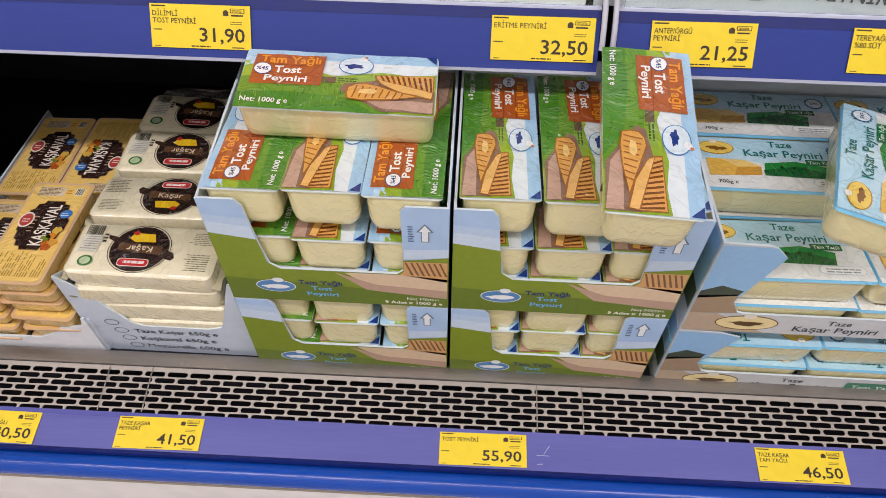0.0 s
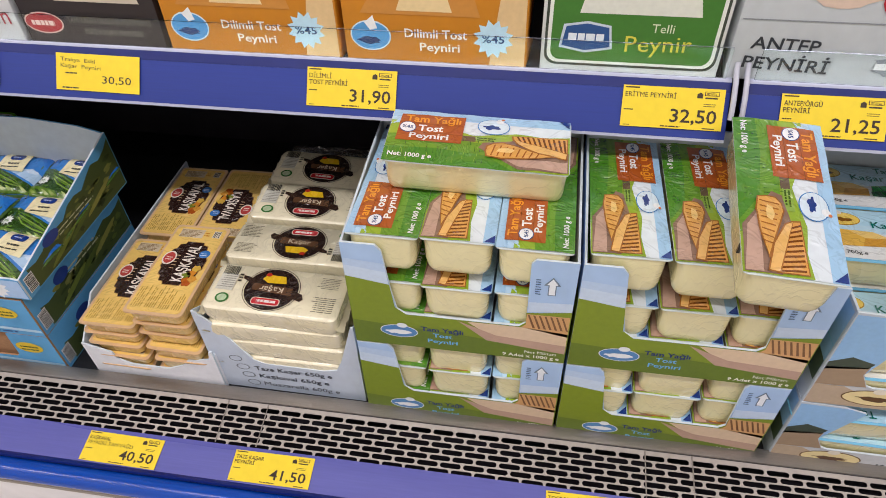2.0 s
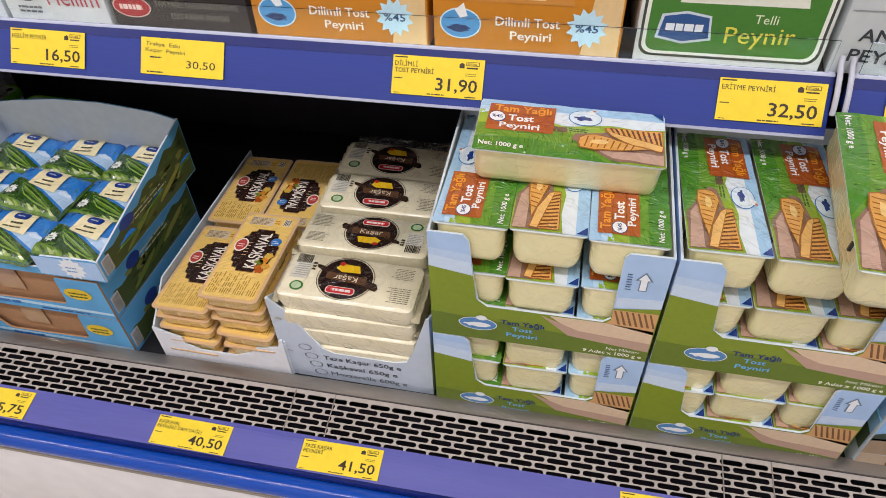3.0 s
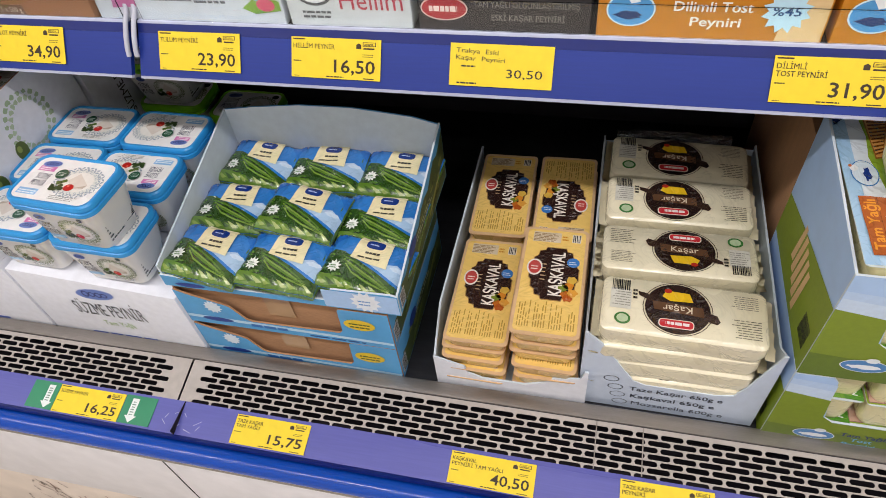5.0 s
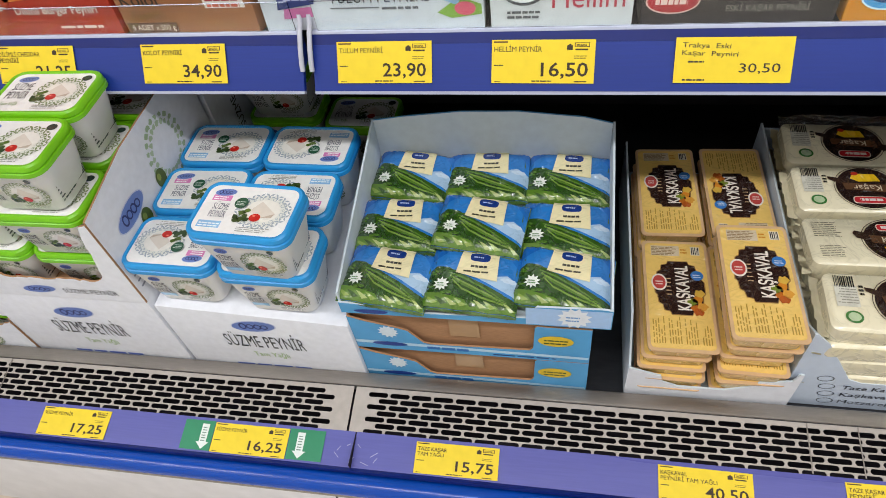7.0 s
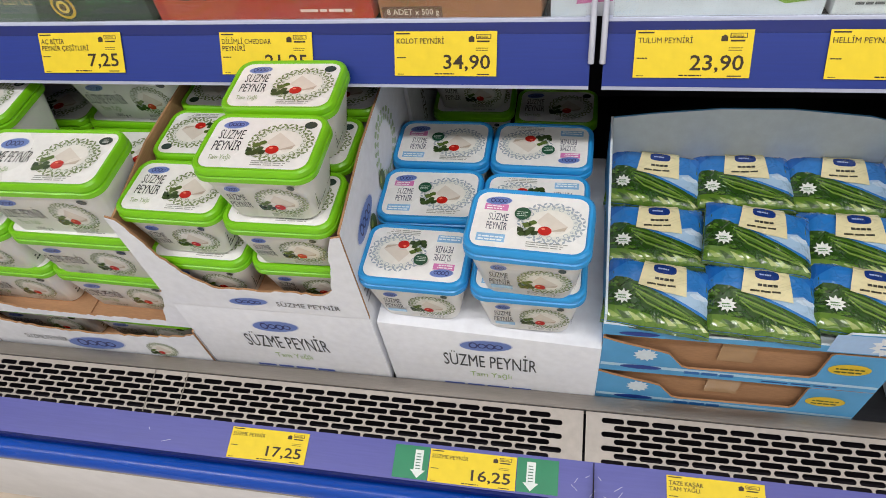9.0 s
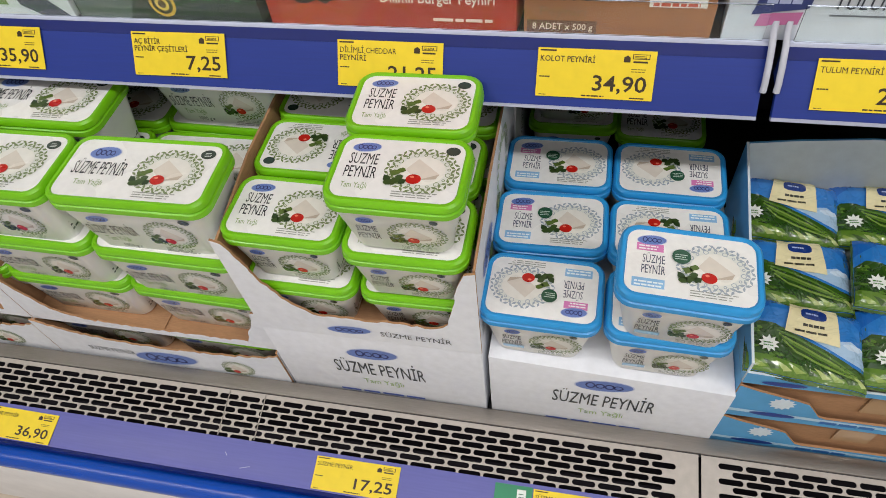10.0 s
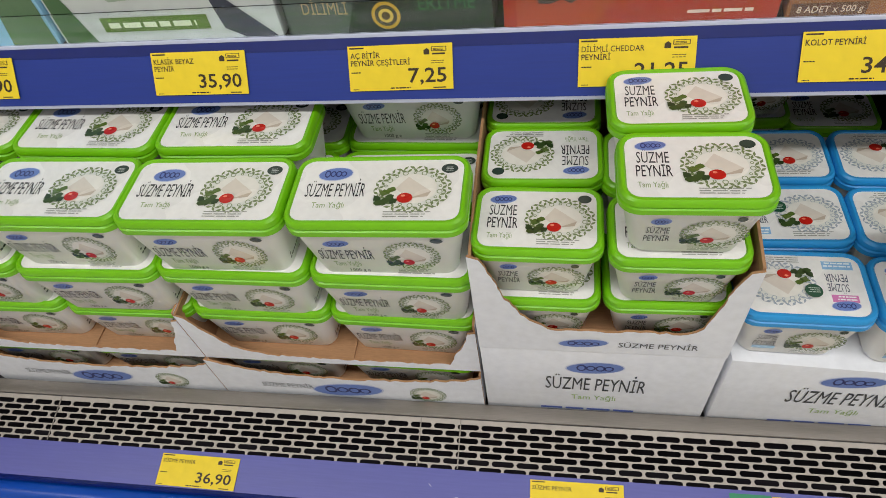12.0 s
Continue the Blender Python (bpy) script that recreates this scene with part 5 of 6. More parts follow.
def yellow_pack():
    ob = thing("cheese_pack", "yellow cheese slab in clear tray with dark brown plaque label", "cheese", None, "yellow cheese packs")
    part("block", loft([(0, KW - 0.014, KL - 0.014, 0.008), (0.004, KW - 0.008, KL - 0.008, 0.009), (KH - 0.002, KW - 0.006, KL - 0.006, 0.009)], 4), M_CHEESE_Y, ob, "yellow cheese")
    lid = part("film", loft([(KH - 0.002, KW + 0.001, KL + 0.001, 0.006), (KH - 0.0002, KW + 0.001, KL + 0.001, 0.006)], 3), M_TONGUE, ob, "sealed tray edge")
    a = Art(ink_film)
    w, l = KW - 0.006, KL - 0.007
    a.poly(rrect(w, l, 0.005, 3), "F2CC72", 1)
    a.rect(-w * 0.40, l * 0.37, w * 0.08, l * 0.475, "D9C7A8", 2).bars(-w * 0.39, l * 0.375, w * 0.07, l * 0.47, 6, "9A7F5A", 3, 0.5, 2)
    a.rect(w * 0.27, l * 0.385, w * 0.42, l * 0.47, "EFE6D2", 2).barcode(w * 0.285, l * 0.39, w * 0.405, l * 0.465, 3)
    a.bars(w * 0.1, l * 0.4, w * 0.22, l * 0.46, 2, "D08A2A", 2, 0.5, 9)
    half = ((0.0, 0.255), (0.16, 0.255), (0.18, 0.225), (0.27, 0.215), (0.29, 0.165), (0.35, 0.145), (0.365, 0.075), (0.40, 0.055), (0.40, 0.0))
    quarter = half + tuple((p, -q) for p, q in half[-2::-1])
    plaque = quarter + tuple((-p, q) for p, q in quarter[-2:0:-1])
    a.poly([(w * (0.03 + p * 1.04), l * (0.055 + q * 1.03)) for p, q in plaque], "A8824A", 3)
    a.poly([(w * (0.03 + p), l * (0.055 + q)) for p, q in plaque], "33211C", 4)
    a.text("KAŞKAVAL", w * 0.075, l * 0.055, 0.0150, "EFE6DA", 6, l * 0.43, 90, 0.02, True)
    a.bars(-w * 0.19, -l * 0.02, -w * 0.10, l * 0.17, 5, "C9B08A", 5, 0.25, 7)
    a.oval(-w * 0.30, l * 0.10, w * 0.13, l * 0.082, "F0E6DC", 5).oval(-w * 0.30, l * 0.10, w * 0.105, l * 0.066, "BE4A44", 6)
    a.bars(-w * 0.36, l * 0.075, -w * 0.24, l * 0.125, 2, "F0DCD0", 7, 0.4, 3)
    a.oval(w * 0.33, l * 0.175, w * 0.105, l * 0.047, "3F7CC4", 5).bars(w * 0.26, l * 0.155, w * 0.40, l * 0.195, 2, "CFE2F4", 6, 0.4, 4)
    for i, (du, dv, h) in enumerate(((0.30, -0.06, "D88A2E"), (0.36, -0.12, "E0A040"), (0.26, -0.14, "C06A22"), (0.33, 0.0, "D9B04A"), (0.2, -0.08, "7C8A30"), (0.3, -0.17, "B85A20"))):
        a.blot(w * du, l * dv, w * 0.11, l * 0.045, h, 5 + i % 2, i, 12, 0.4)
    column = random.Random(3)
    for i in range(22):
        u, v = -0.45 + 0.042 * i, -0.46
        while i % 6 != 5 and v < -0.25 - 0.09 * (i % 5 == 3) - 0.05 * (i > 14):
            run = column.uniform(0.02, 0.07)
            a.mark("lettering", ((w * u, l * v), (w * (u + 0.017), l * v), (w * (u + 0.017), l * min(-0.22, v + run)), (w * u, l * min(-0.22, v + run))), "B4923F", 3)
            v += run + 0.014
    printed(a, lid, Matrix.Translation((0, 0, KH)))
    return ob


x0, x1 = -0.614, -0.4275
w = x1 - x0
front = [(0, 0), (w, 0), (w, 0.078), (w - 0.004, 0.078), (w - 0.008, 0.062), (w - 0.040, 0.054), (w - 0.050, 0.042), (w * 0.6, 0.030), (0.06, 0.030), (0.042, 0.038), (0.038, 0.052), (0.02, 0.058), (0, 0.066)]
ob, f, r, b = carton("plain white-grey low tray holding yellow cheese packs", x0, x1, 0.490, 0.835, DECK, front, [(0, 0), (0.345, 0), (0.345, 0.11), (0.05, 0.108), (0, 0.066)], 0.05, M_CARD_WHITE, M_CARD_GREY)
a = Art(ink_card)
a.oval(0.20, 0.09, 0.05, 0.014, "C8323A", 2)
printed(a, r, Matrix.Translation((0, 0, 0.0002)))
YK = random.Random(3)
for col, cx in enumerate((x0 + 0.0515, x0 + 0.1335)):
    for rowi, cy in enumerate((0.568, 0.731)):
        n = 5 + (1 if (col, rowi) == (1, 0) else 0)
        thick = (0.93, 0.97, 1.06, 1.02)[2 * col + rowi]
        for lvl in range(n):
            turn = 180 if ((col, rowi) == (1, 1) and lvl == n - 1) or (lvl % 2 and lvl < n - 1) else 0
            place("yellow", yellow_pack, pose(cx + YK.uniform(-0.003, 0.003), cy + YK.uniform(-0.003, 0.003) - (0.004 if lvl == 5 else 0), DECK + 0.0040 + 0.0236 * thick * lvl, 0, 0, turn + YK.uniform(-1.6, 1.6)) @ Matrix.Diagonal((1, 1, thick, 1)))


# ---- ivory cheese blocks with a round brown label ----
SW, SD, SH = 0.172, 0.074, 0.0295


def ivory_pack():
    ob = thing("cheese_pack", "ivory vacuum-packed cheese block with round brown label", "cheese", None, "ivory cheese packs")
    film = part("film", loft([(0, SW - 0.016, SD - 0.014, 0.008), (0.003, SW - 0.006, SD - 0.006, 0.010), (SH * 0.5, SW - 0.001, SD - 0.001, 0.010), (SH - 0.003, SW - 0.003, SD - 0.003, 0.009), (SH - 0.0004, SW - 0.010, SD - 0.009, 0.008)], 4), M_CREAM, ob, "wrinkled vacuum film")
    for sx in (-1, 1):
        bm = bmesh.new()
        n = 12
        rows = [[bm.verts.new((sx * (SW / 2 - 0.003 + 0.010 * k), -SD / 2 + SD * i / n, SH * 0.5 + 0.0025 * k * math.sin(i * 2.1 + sx))) for k in (0, 1)] for i in range(n + 1)]
        for p, q in zip(rows, rows[1:]):
            bm.faces.new((p[0], p[1], q[1], q[0]))
        bmesh.ops.solidify(bm, geom=list(bm.faces), thickness=0.0006)
        part("seal", bm, mat("cream_film_seal", "DAD2B4", 0.2, 0, 0.08, 60, 20, 0.3, 90), ob, "crimped film seal")
    a = Art(ink_film, 0.0002)
    a.ring(0.006, 0, 0.036, 0.0008, "4A3A30", 3, 30, 0.0335)
    a.oval(0.006, 0, 0.0335, 0.0315, "2B1D19", 3, 30)
    a.poly(((-0.037, 0.010), (-0.034, 0.014), (-0.02, 0.010), (0.03, -0.004), (0.046, -0.012), (0.047, -0.017), (0.04, -0.016), (0.03, -0.012), (-0.02, -0.001), (-0.034, 0.003)), "3A2A22", 4)
    a.poly(((-0.021, 0.0075), (0.03, 0.0035), (0.032, -0.007), (-0.02, -0.0045)), "5E432F", 5)
    a.text("Kaşar", 0.006, 0.0008, 0.0082, "D9C9AE", 6, 0.030, 0, 0.006, True)
    a.poly(rrect(0.036, 0.011, 0.004, 3), "E7D8CC", 5)
    a.items[-1] = ([(x + 0.007, y + 0.0195) for x, y in a.items[-1][0]],) + a.items[-1][1:]
    a.poly(rrect(0.034, 0.0092, 0.0036, 3), "C62A34", 6)
    a.items[-1] = ([(x + 0.007, y + 0.0195) for x, y in a.items[-1][0]],) + a.items[-1][1:]
    a.bars(-0.006, 0.0175, 0.021, 0.0215, 1, "F4E6E4", 7, 0.9, 12)
    a.poly(((-0.010, -0.010), (0.014, -0.009), (0.022, -0.014), (0.018, -0.022), (-0.006, -0.021)), "E8BE22", 5)
    a.oval(0.016, -0.0215, 0.004, 0.003, "B03020", 6, 10)
    a.bars(-0.077, 0.004, -0.047, 0.028, 8, "6E6858", 3, 0.3, 4)
    a.bars(-0.075, -0.026, -0.047, -0.008, 7, "8A8474", 3, 0.3, 5)
    a.rect(0.054, -0.018, 0.076, 0.008, "D6D4C6", 3).barcode(0.056, -0.03, 0.075, -0.016, 4)
    a.bars(0.055, -0.014, 0.075, 0.006, 6, "9A988A", 4, 0.35, 6)
    a.oval(0.062, 0.020, 0.0085, 0.0075, "3F7A3A", 3, 16).oval(0.062, 0.020, 0.0062, 0.0053, "B9CFA6", 4, 12)
    a.bars(0.048, -0.019, 0.053, -0.005, 3, "2A2620", 4, 0.6, 8)
    printed(a, film, Matrix.Translation((0, 0, SH)))
    return ob


x0, x1 = -0.437, -0.2345
w = x1 - x0
front = [(0, 0), (w, 0), (w, 0.152), (w - 0.004, 0.150), (w - 0.024, 0.080), (w - 0.032, 0.062), (w - 0.05, 0.057), (0.075, 0.058), (0.06, 0.064), (0.02, 0.132), (0.003, 0.150), (0, 0.150)]
ob, f, r, b = carton("pale grey open tray with printed weights, heaped with ivory cheese blocks", x0, x1, 0.497, 0.845, DECK, front, [(0, 0), (0.348, 0), (0.348, 0.138), (0.02, 0.136), (0, 0.150)], 0.13, mat("pale_blue_grey_card", "C6D2E2", 0.6, 0, 0.05, 80, 6, 0.06, 350), M_CARD_GREY)
a = Art(ink_card)
for i, (s, wid) in enumerate((("Mozzarella 600g e", 0.104), ("Kaşkaval 650g e", 0.095), ("Taze Kaşar 650g e", 0.104))):
    v = 0.010 + 0.0165 * i
    a.ring(0.050 - 0.004 * i, v + 0.004, 0.009, 0.0011, "3A4250", 2, 20, 0.006)
    a.text(s, 0.064 - 0.003 * i, v, 0.0082, "343A48", 2, wid, 0, 0.014)
a.ring(0.036, 0.064, 0.009, 0.0011, "3A4250", 2, 20, 0.006)
printed(a, f, Matrix.Translation((0, 0, 0.0002)))
IV = random.Random(5)
for rowi in range(4):
    for lvl in range(5):
        top = lvl == 4
        turn = 180 if (rowi != 1 or not top) else 0
        place("ivory", ivory_pack, pose(x0 + 0.0975 + IV.uniform(-0.003, 0.003), 0.536 + 0.0815 * rowi + IV.uniform(-0.002, 0.002), DECK + 0.004 + 0.0315 * lvl, -3 if top else IV.uniform(-1, 1), IV.uniform(-0.6, 0.6), turn + IV.uniform(-1.5, 1.5)) @ Matrix.Diagonal((1, 1, 1.055, 1)))


def film_scrap(name, label, m, lx, ly, amp, seed):
    bm = bmesh.new()
    n = 16
    g = [[bm.verts.new((lx * (i / n - 0.5), ly * (j / n - 0.5), amp * noise.noise(Vector((i * 0.55, j * 0.55, seed))) + amp * 0.5 * noise.noise(Vector((i * 1.3, j * 1.3, seed + 4))))) for j in range(n + 1)] for i in range(n + 1)]
    for i in range(n):
        for j in range(n):
            bm.faces.new((g[i][j], g[i + 1][j], g[i + 1][j + 1], g[i][j + 1]))
    me = to_mesh(name, bm, [M_FILM], 0)
    ob = tagged(new(name, me), label, "plastic film")
    ob.matrix_basis = m
    ob.visible_shadow = False
    return ob


film_scrap("film_wrap", "crumpled clear shrink film over ivory cheese blocks", pose(-0.345, 0.832, 0.733, 20, 0, 0), 0.15, 0.018, 0.010, 2.0)


# ---- white and light-blue fresh cheese ----
BW, BD, BH = 0.168, 0.078, 0.044


def blue_pack():
    ob = thing("cheese_pack", "fresh cheese block in white and light-blue printed film", "cheese", None, "white and light-blue cheese packs")
    part("block", loft([(0, BW - 0.024, BD - 0.02, 0.010), (0.004, BW - 0.012, BD - 0.010, 0.012), (0.012, BW - 0.006, BD - 0.004, 0.012), (BH - 0.003, BW - 0.003, BD - 0.001, 0.010)], 4), M_CHEESE, ob, "pale cheese in clear film")
    lid = part("film", loft([(BH - 0.003, BW + 0.004, BD + 0.003, 0.004), (BH - 0.0003, BW + 0.002, BD + 0.001, 0.004)], 3), mat("light_blue_film", "7CC4E8", 0.22, 0, 0.06, 60, 12, 0.3, 60), ob, "light-blue film edge")
    a = Art(ink_film, 0.0002)
    x, y, w, d = -BW / 2, -BD / 2, BW, BD
    a.rect(x, y, -x, -y, "E9ECEA", 1)
    a.poly(((x, y + d * 0.52), (-x, y + d * 0.60), (-x, -y), (x, -y)), "B6DFF1", 2)
    a.poly(((x + w * 0.05, y + d * 0.64), (x + w * 0.40, y + d * 0.50), (x + w * 0.70, y + d * 0.60), (-x, y + d * 0.62), (-x, y + d * 0.7), (x + w * 0.5, y + d * 0.7)), "C2E3F2", 3)
    a.poly(((x + w * 0.40, y + d * 0.26), (x + w * 0.80, y + d * 0.24), (x + w * 0.82, y + d * 0.46), (x + w * 0.62, y + d * 0.56), (x + w * 0.42, y + d * 0.50)), "1F8A3A", 4)
    a.poly(((x + w * 0.40, y + d * 0.36), (x + w * 0.62, y + d * 0.46), (x + w * 0.80, y + d * 0.34), (x + w * 0.80, y + d * 0.24), (x + w * 0.40, y + d * 0.26)), "17632C", 5)
    for i in range(3):
        a.blot(x + w * (0.52 + 0.07 * i), y + d * 0.42, w * 0.022, d * 0.04, "10421E", 6, i, 9, 0.5)
    a.poly(((x + w * 0.06, y + d * 0.22), (x + w * 0.38, y + d * 0.26), (x + w * 0.39, y + d * 0.42), (x + w * 0.30, y + d * 0.54), (x + w * 0.06, y + d * 0.56)), "E9B950", 5)
    a.poly(((x + w * 0.21, y + d * 0.24), (x + w * 0.38, y + d * 0.26), (x + w * 0.39, y + d * 0.42), (x + w * 0.24, y + d * 0.40)), "D79E38", 6)
    a.poly(((x + w * 0.24, y + d * 0.40), (x + w * 0.39, y + d * 0.42), (x + w * 0.30, y + d * 0.54), (x + w * 0.15, y + d * 0.55)), "F3D07C", 6)
    a.oval(x + w * 0.14, y + d * 0.78, w * 0.115, d * 0.14, "B98A20", 5).oval(x + w * 0.14, y + d * 0.78, w * 0.108, d * 0.125, "F4D262", 6)
    a.blot(x + w * 0.14, y + d * 0.76, w * 0.085, d * 0.055, "8A5A1A", 7, 4, 16, 0.6).oval(x + w * 0.13, y + d * 0.90, w * 0.025, d * 0.04, "F1EBDD", 8, 10)
    a.text("Taze", x + w * 0.48, y + d * 0.83, 0.0095, "12736A", 6, w * 0.15, 0, 0.014)
    a.text("Kaşar Peyniri", x + w * 0.31, y + d * 0.63, 0.0105, "12736A", 6, w * 0.49, 0, 0.014)
    a.rect(x + w * 0.68, y + d * 0.49, x + w * 0.87, y + d * 0.60, "1A6E3E", 7).text("Tam Yağlı", x + w * 0.775, y + d * 0.545, 0.0045, "E9F2E6", 8, w * 0.16, 0, 0.01, True)
    a.star(x + w * 0.90, y + d * 0.78, w * 0.065, "3E6E96", 6, 14, 0.85).oval(x + w * 0.90, y + d * 0.78, w * 0.05, d * 0.105, "E2ECF4", 7)
    a.text("%45", x + w * 0.90, y + d * 0.78, 0.004, "2A5680", 8, w * 0.06, 0, 0.01, True)
    a.poly(rrect(w * 0.28, d * 0.14, d * 0.06, 3), "B9CAD2", 4)
    a.items[-1] = ([(px + x + w * 0.82, py + y + d * 0.16) for px, py in a.items[-1][0]],) + a.items[-1][1:]
    a.poly(rrect(w * 0.272, d * 0.125, d * 0.055, 3), "F2F3F1", 5)
    a.items[-1] = ([(px + x + w * 0.82, py + y + d * 0.16) for px, py in a.items[-1][0]],) + a.items[-1][1:]
    a.bars(x + w * 0.72, y + d * 0.12, x + w * 0.93, y + d * 0.21, 2, "8A9AA0", 6, 0.4, 3)
    a.text("700g e", x + w * 0.10, y + d * 0.08, 0.005, "4A4A46", 4, w * 0.12, 0, 0.01)
    printed(a, lid, Matrix.Translation((0, 0, BH)))
    return ob


def kaanbey_print(w, post):
    a = Art(ink_card)
    a.poly(((0.001, 0.045), (0.040, 0.055), (post[0], post[1]), (0.052, post[2] - 0.004), (0.001, post[2] - 0.003)), "8FBBE4", 1)
    a.poly(((0.001, 0.072), (0.02, 0.082), (0.044, 0.074), (0.040, 0.066), (0.001, 0.060)), "3A4638", 2)
    a.poly(((0.001, 0.064), (0.042, 0.068), (0.040, 0.055), (0.050, 0.036), (0.001, 0.034)), "A08A70", 2)
    a.rect(0.001, 0.001, w - 0.001, 0.034, "C9CDD2", 1)
    a.poly(((0.001, 0.001), (0.09, 0.001), (0.03, 0.034), (0.001, 0.034)), "B9A68E", 2)
    a.oval(0.066, 0.019, 0.034, 0.0135, "6A4A20", 3).oval(0.066, 0.019, 0.0325, 0.0122, "EAD9A2", 4).blot(0.066, 0.018, 0.025, 0.006, "5A3A1A", 5, 6, 18, 0.55)
    a.oval(0.066, 0.031, 0.007, 0.0045, "E9E2D2", 6, 12)
    a.text("Taze", 0.150, 0.021, 0.008, "22363A", 3, 0.026, 0, 0.012)
    a.text("Kaşar Peyniri", 0.118, 0.0075, 0.0098, "22363A", 3, 0.090, 0, 0.012)
    a.rect(0.228, 0.008, 0.30, 0.027, "2F7E62", 3).text("Tam Yağlı", 0.264, 0.0175, 0.0085, "E6F0E8", 4, 0.056, 0, 0.01, True)
    return a


x0, x1 = 0.2655, 0.612
w = x1 - x0
M_KCARD = mat("grey_printed_cardboard", "C3CBD4", 0.55, 0, 0.06, 60, 8, 0.06, 350)
for z0, hgt, post in ((DECK, 0.122, (0.070, 0.112, 0.122)), (0.7055, 0.146, (0.066, 0.128, 0.146))):
    front = [(0, 0), (w, 0), (w, 0.034), (0.058, 0.034), (0.050, 0.037), (0.041, 0.056), (post[0], post[1]), (0.054, post[2] - 0.006), (0.046, post[2] - 0.002), (0, post[2])]
    ob, f, r, b = carton("grey printed open tray of light-blue fresh cheese packs", x0, x1, FACE_Y + 0.002, 0.745, z0, front, [(0, 0), (0.257, 0), (0.257, hgt), (0, hgt)], hgt + (0.05 if z0 > 0.6 else 0), M_KCARD, M_CARD_GREY)
    printed(kaanbey_print(w, post), f, Matrix.Translation((0, 0, 0.0002)))
    a = Art(ink_card)
    a.poly(((-0.250, 0.045), (-0.004, 0.050), (-0.004, hgt - 0.004), (-0.250, hgt - 0.004)), "8FBBE4", 1)
    a.poly(((-0.250, 0.040), (-0.004, 0.034), (-0.004, 0.066), (-0.10, 0.078), (-0.250, 0.060)), "4A5844", 2)
    left = [o for o in ob.children if o.name.startswith("side_panel")][0]
    printed(a, left, Matrix.Translation((0, 0, 0.0002)))
BK = random.Random(12)
for col, cx in enumerate((0.352, 0.524)):
    for rowi, cy in enumerate((0.530, 0.611, 0.694)):
        zs = [DECK + 0.006, DECK + 0.052, 0.7100, 0.7545] + ([0.7995] if rowi else [])
        for z in zs:
            turn = 180 if z < 0.7 else 0
            place("blue", blue_pack, pose(cx + BK.uniform(-0.002, 0.002), cy + BK.uniform(-0.002, 0.002), z, BK.uniform(-1, 1), 0, turn + BK.uniform(-1, 1)))
place("blue", blue_pack, pose(0.407, 0.548, 0.8590, 2, 4, 68) @ Matrix.Diagonal((1.05, 1, 1, 1)), "light-blue fresh cheese pack lying across the others")


# ---- cartons on the upper shelf, cut by the clear strip ----
def shelf_carton(x0, x1, h, label, paint, y=0.6712):
    w, hh = x1 - x0 - 0.004, 0.135
    ob = thing("shelf_carton", label, "carton", pose(x0 + 0.002, y, 0.9819), "cartons on the upper shelf")
    body = part("body", box(0, 0, 0, w, 0.3, hh, 0.002), mat("shelf_card_" + h, h, 0.45, 0, 0.06, 60, 8, 0.05, 350), ob)
    a = Art(ink_card)
    paint(a, w, hh)
    printed(a, body, Matrix.Translation((0, -0.0003, 0)) @ FRONT)
    return ob


def p_sky(a, w, h):
    a.poly(((w * 0.75, 0.001), (w - 0.003, 0.001), (w - 0.003, h - 0.004), (w * 0.86, h - 0.004)), "5E7A5A", 2).bars(w * 0.2, 0.008, w * 0.6, 0.014, 1, "3E6EA0", 2, 0.5, 3)


def p_white_green(a, w, h):
    a.poly(((0.003, 0.002), (w * 0.16, 0.002), (w * 0.02, h * 0.7), (0.003, h * 0.7)), "4A6A45", 2)
    a.rect(w * 0.22, 0.012, w * 0.70, 0.027, "5E7A38", 2).bars(w * 0.25, 0.016, w * 0.67, 0.023, 1, "DCE4CC", 3, 0.8, 4)
    a.poly(((w * 0.72, h * 0.45), (w * 0.98, 0.002), (w * 0.84, 0.002), (w * 0.76, 0.012)), "3E4250", 3)
    a.poly(((w * 0.2, h * 0.5), (w * 0.7, h * 0.5), (w * 0.66, h * 0.36), (w * 0.3, h * 0.32)), "9FB0A0", 2)


def p_dark_green(a, w, h):
    a.poly(((w * 0.0 + 0.003, 0.002), (w * 0.3, 0.002), (w * 0.45, h * 0.6), (0.003, h * 0.6)), "55605A", 2)
    a.text("DİLİMLİ", w * 0.10, 0.022, 0.012, "B9A27A", 3, w * 0.22, -2, 0.008)
    a.text("ERİTME", w * 0.66, 0.022, 0.013, "4E7A56", 3, w * 0.26, 0, 0.008)
    a.oval(w * 0.50, 0.018, 0.0135, 0.0135, "C9A23A", 3).oval(w * 0.50, 0.018, 0.0105, 0.0105, "4A4434", 4).oval(w * 0.5, 0.018, 0.007, 0.007, "D9BC5A", 5).oval(w * 0.5, 0.018, 0.004, 0.004, "5A4A2A", 6)
    a.blot(w * 0.47, 0.045, 0.026, 0.008, "A9B4B6", 3, 3, 20, 0.5).poly(((w * 0.1, h * 0.5), (w * 0.95, h * 0.5), (w * 0.9, h * 0.42), (w * 0.2, h * 0.4)), "C9B98A", 3)


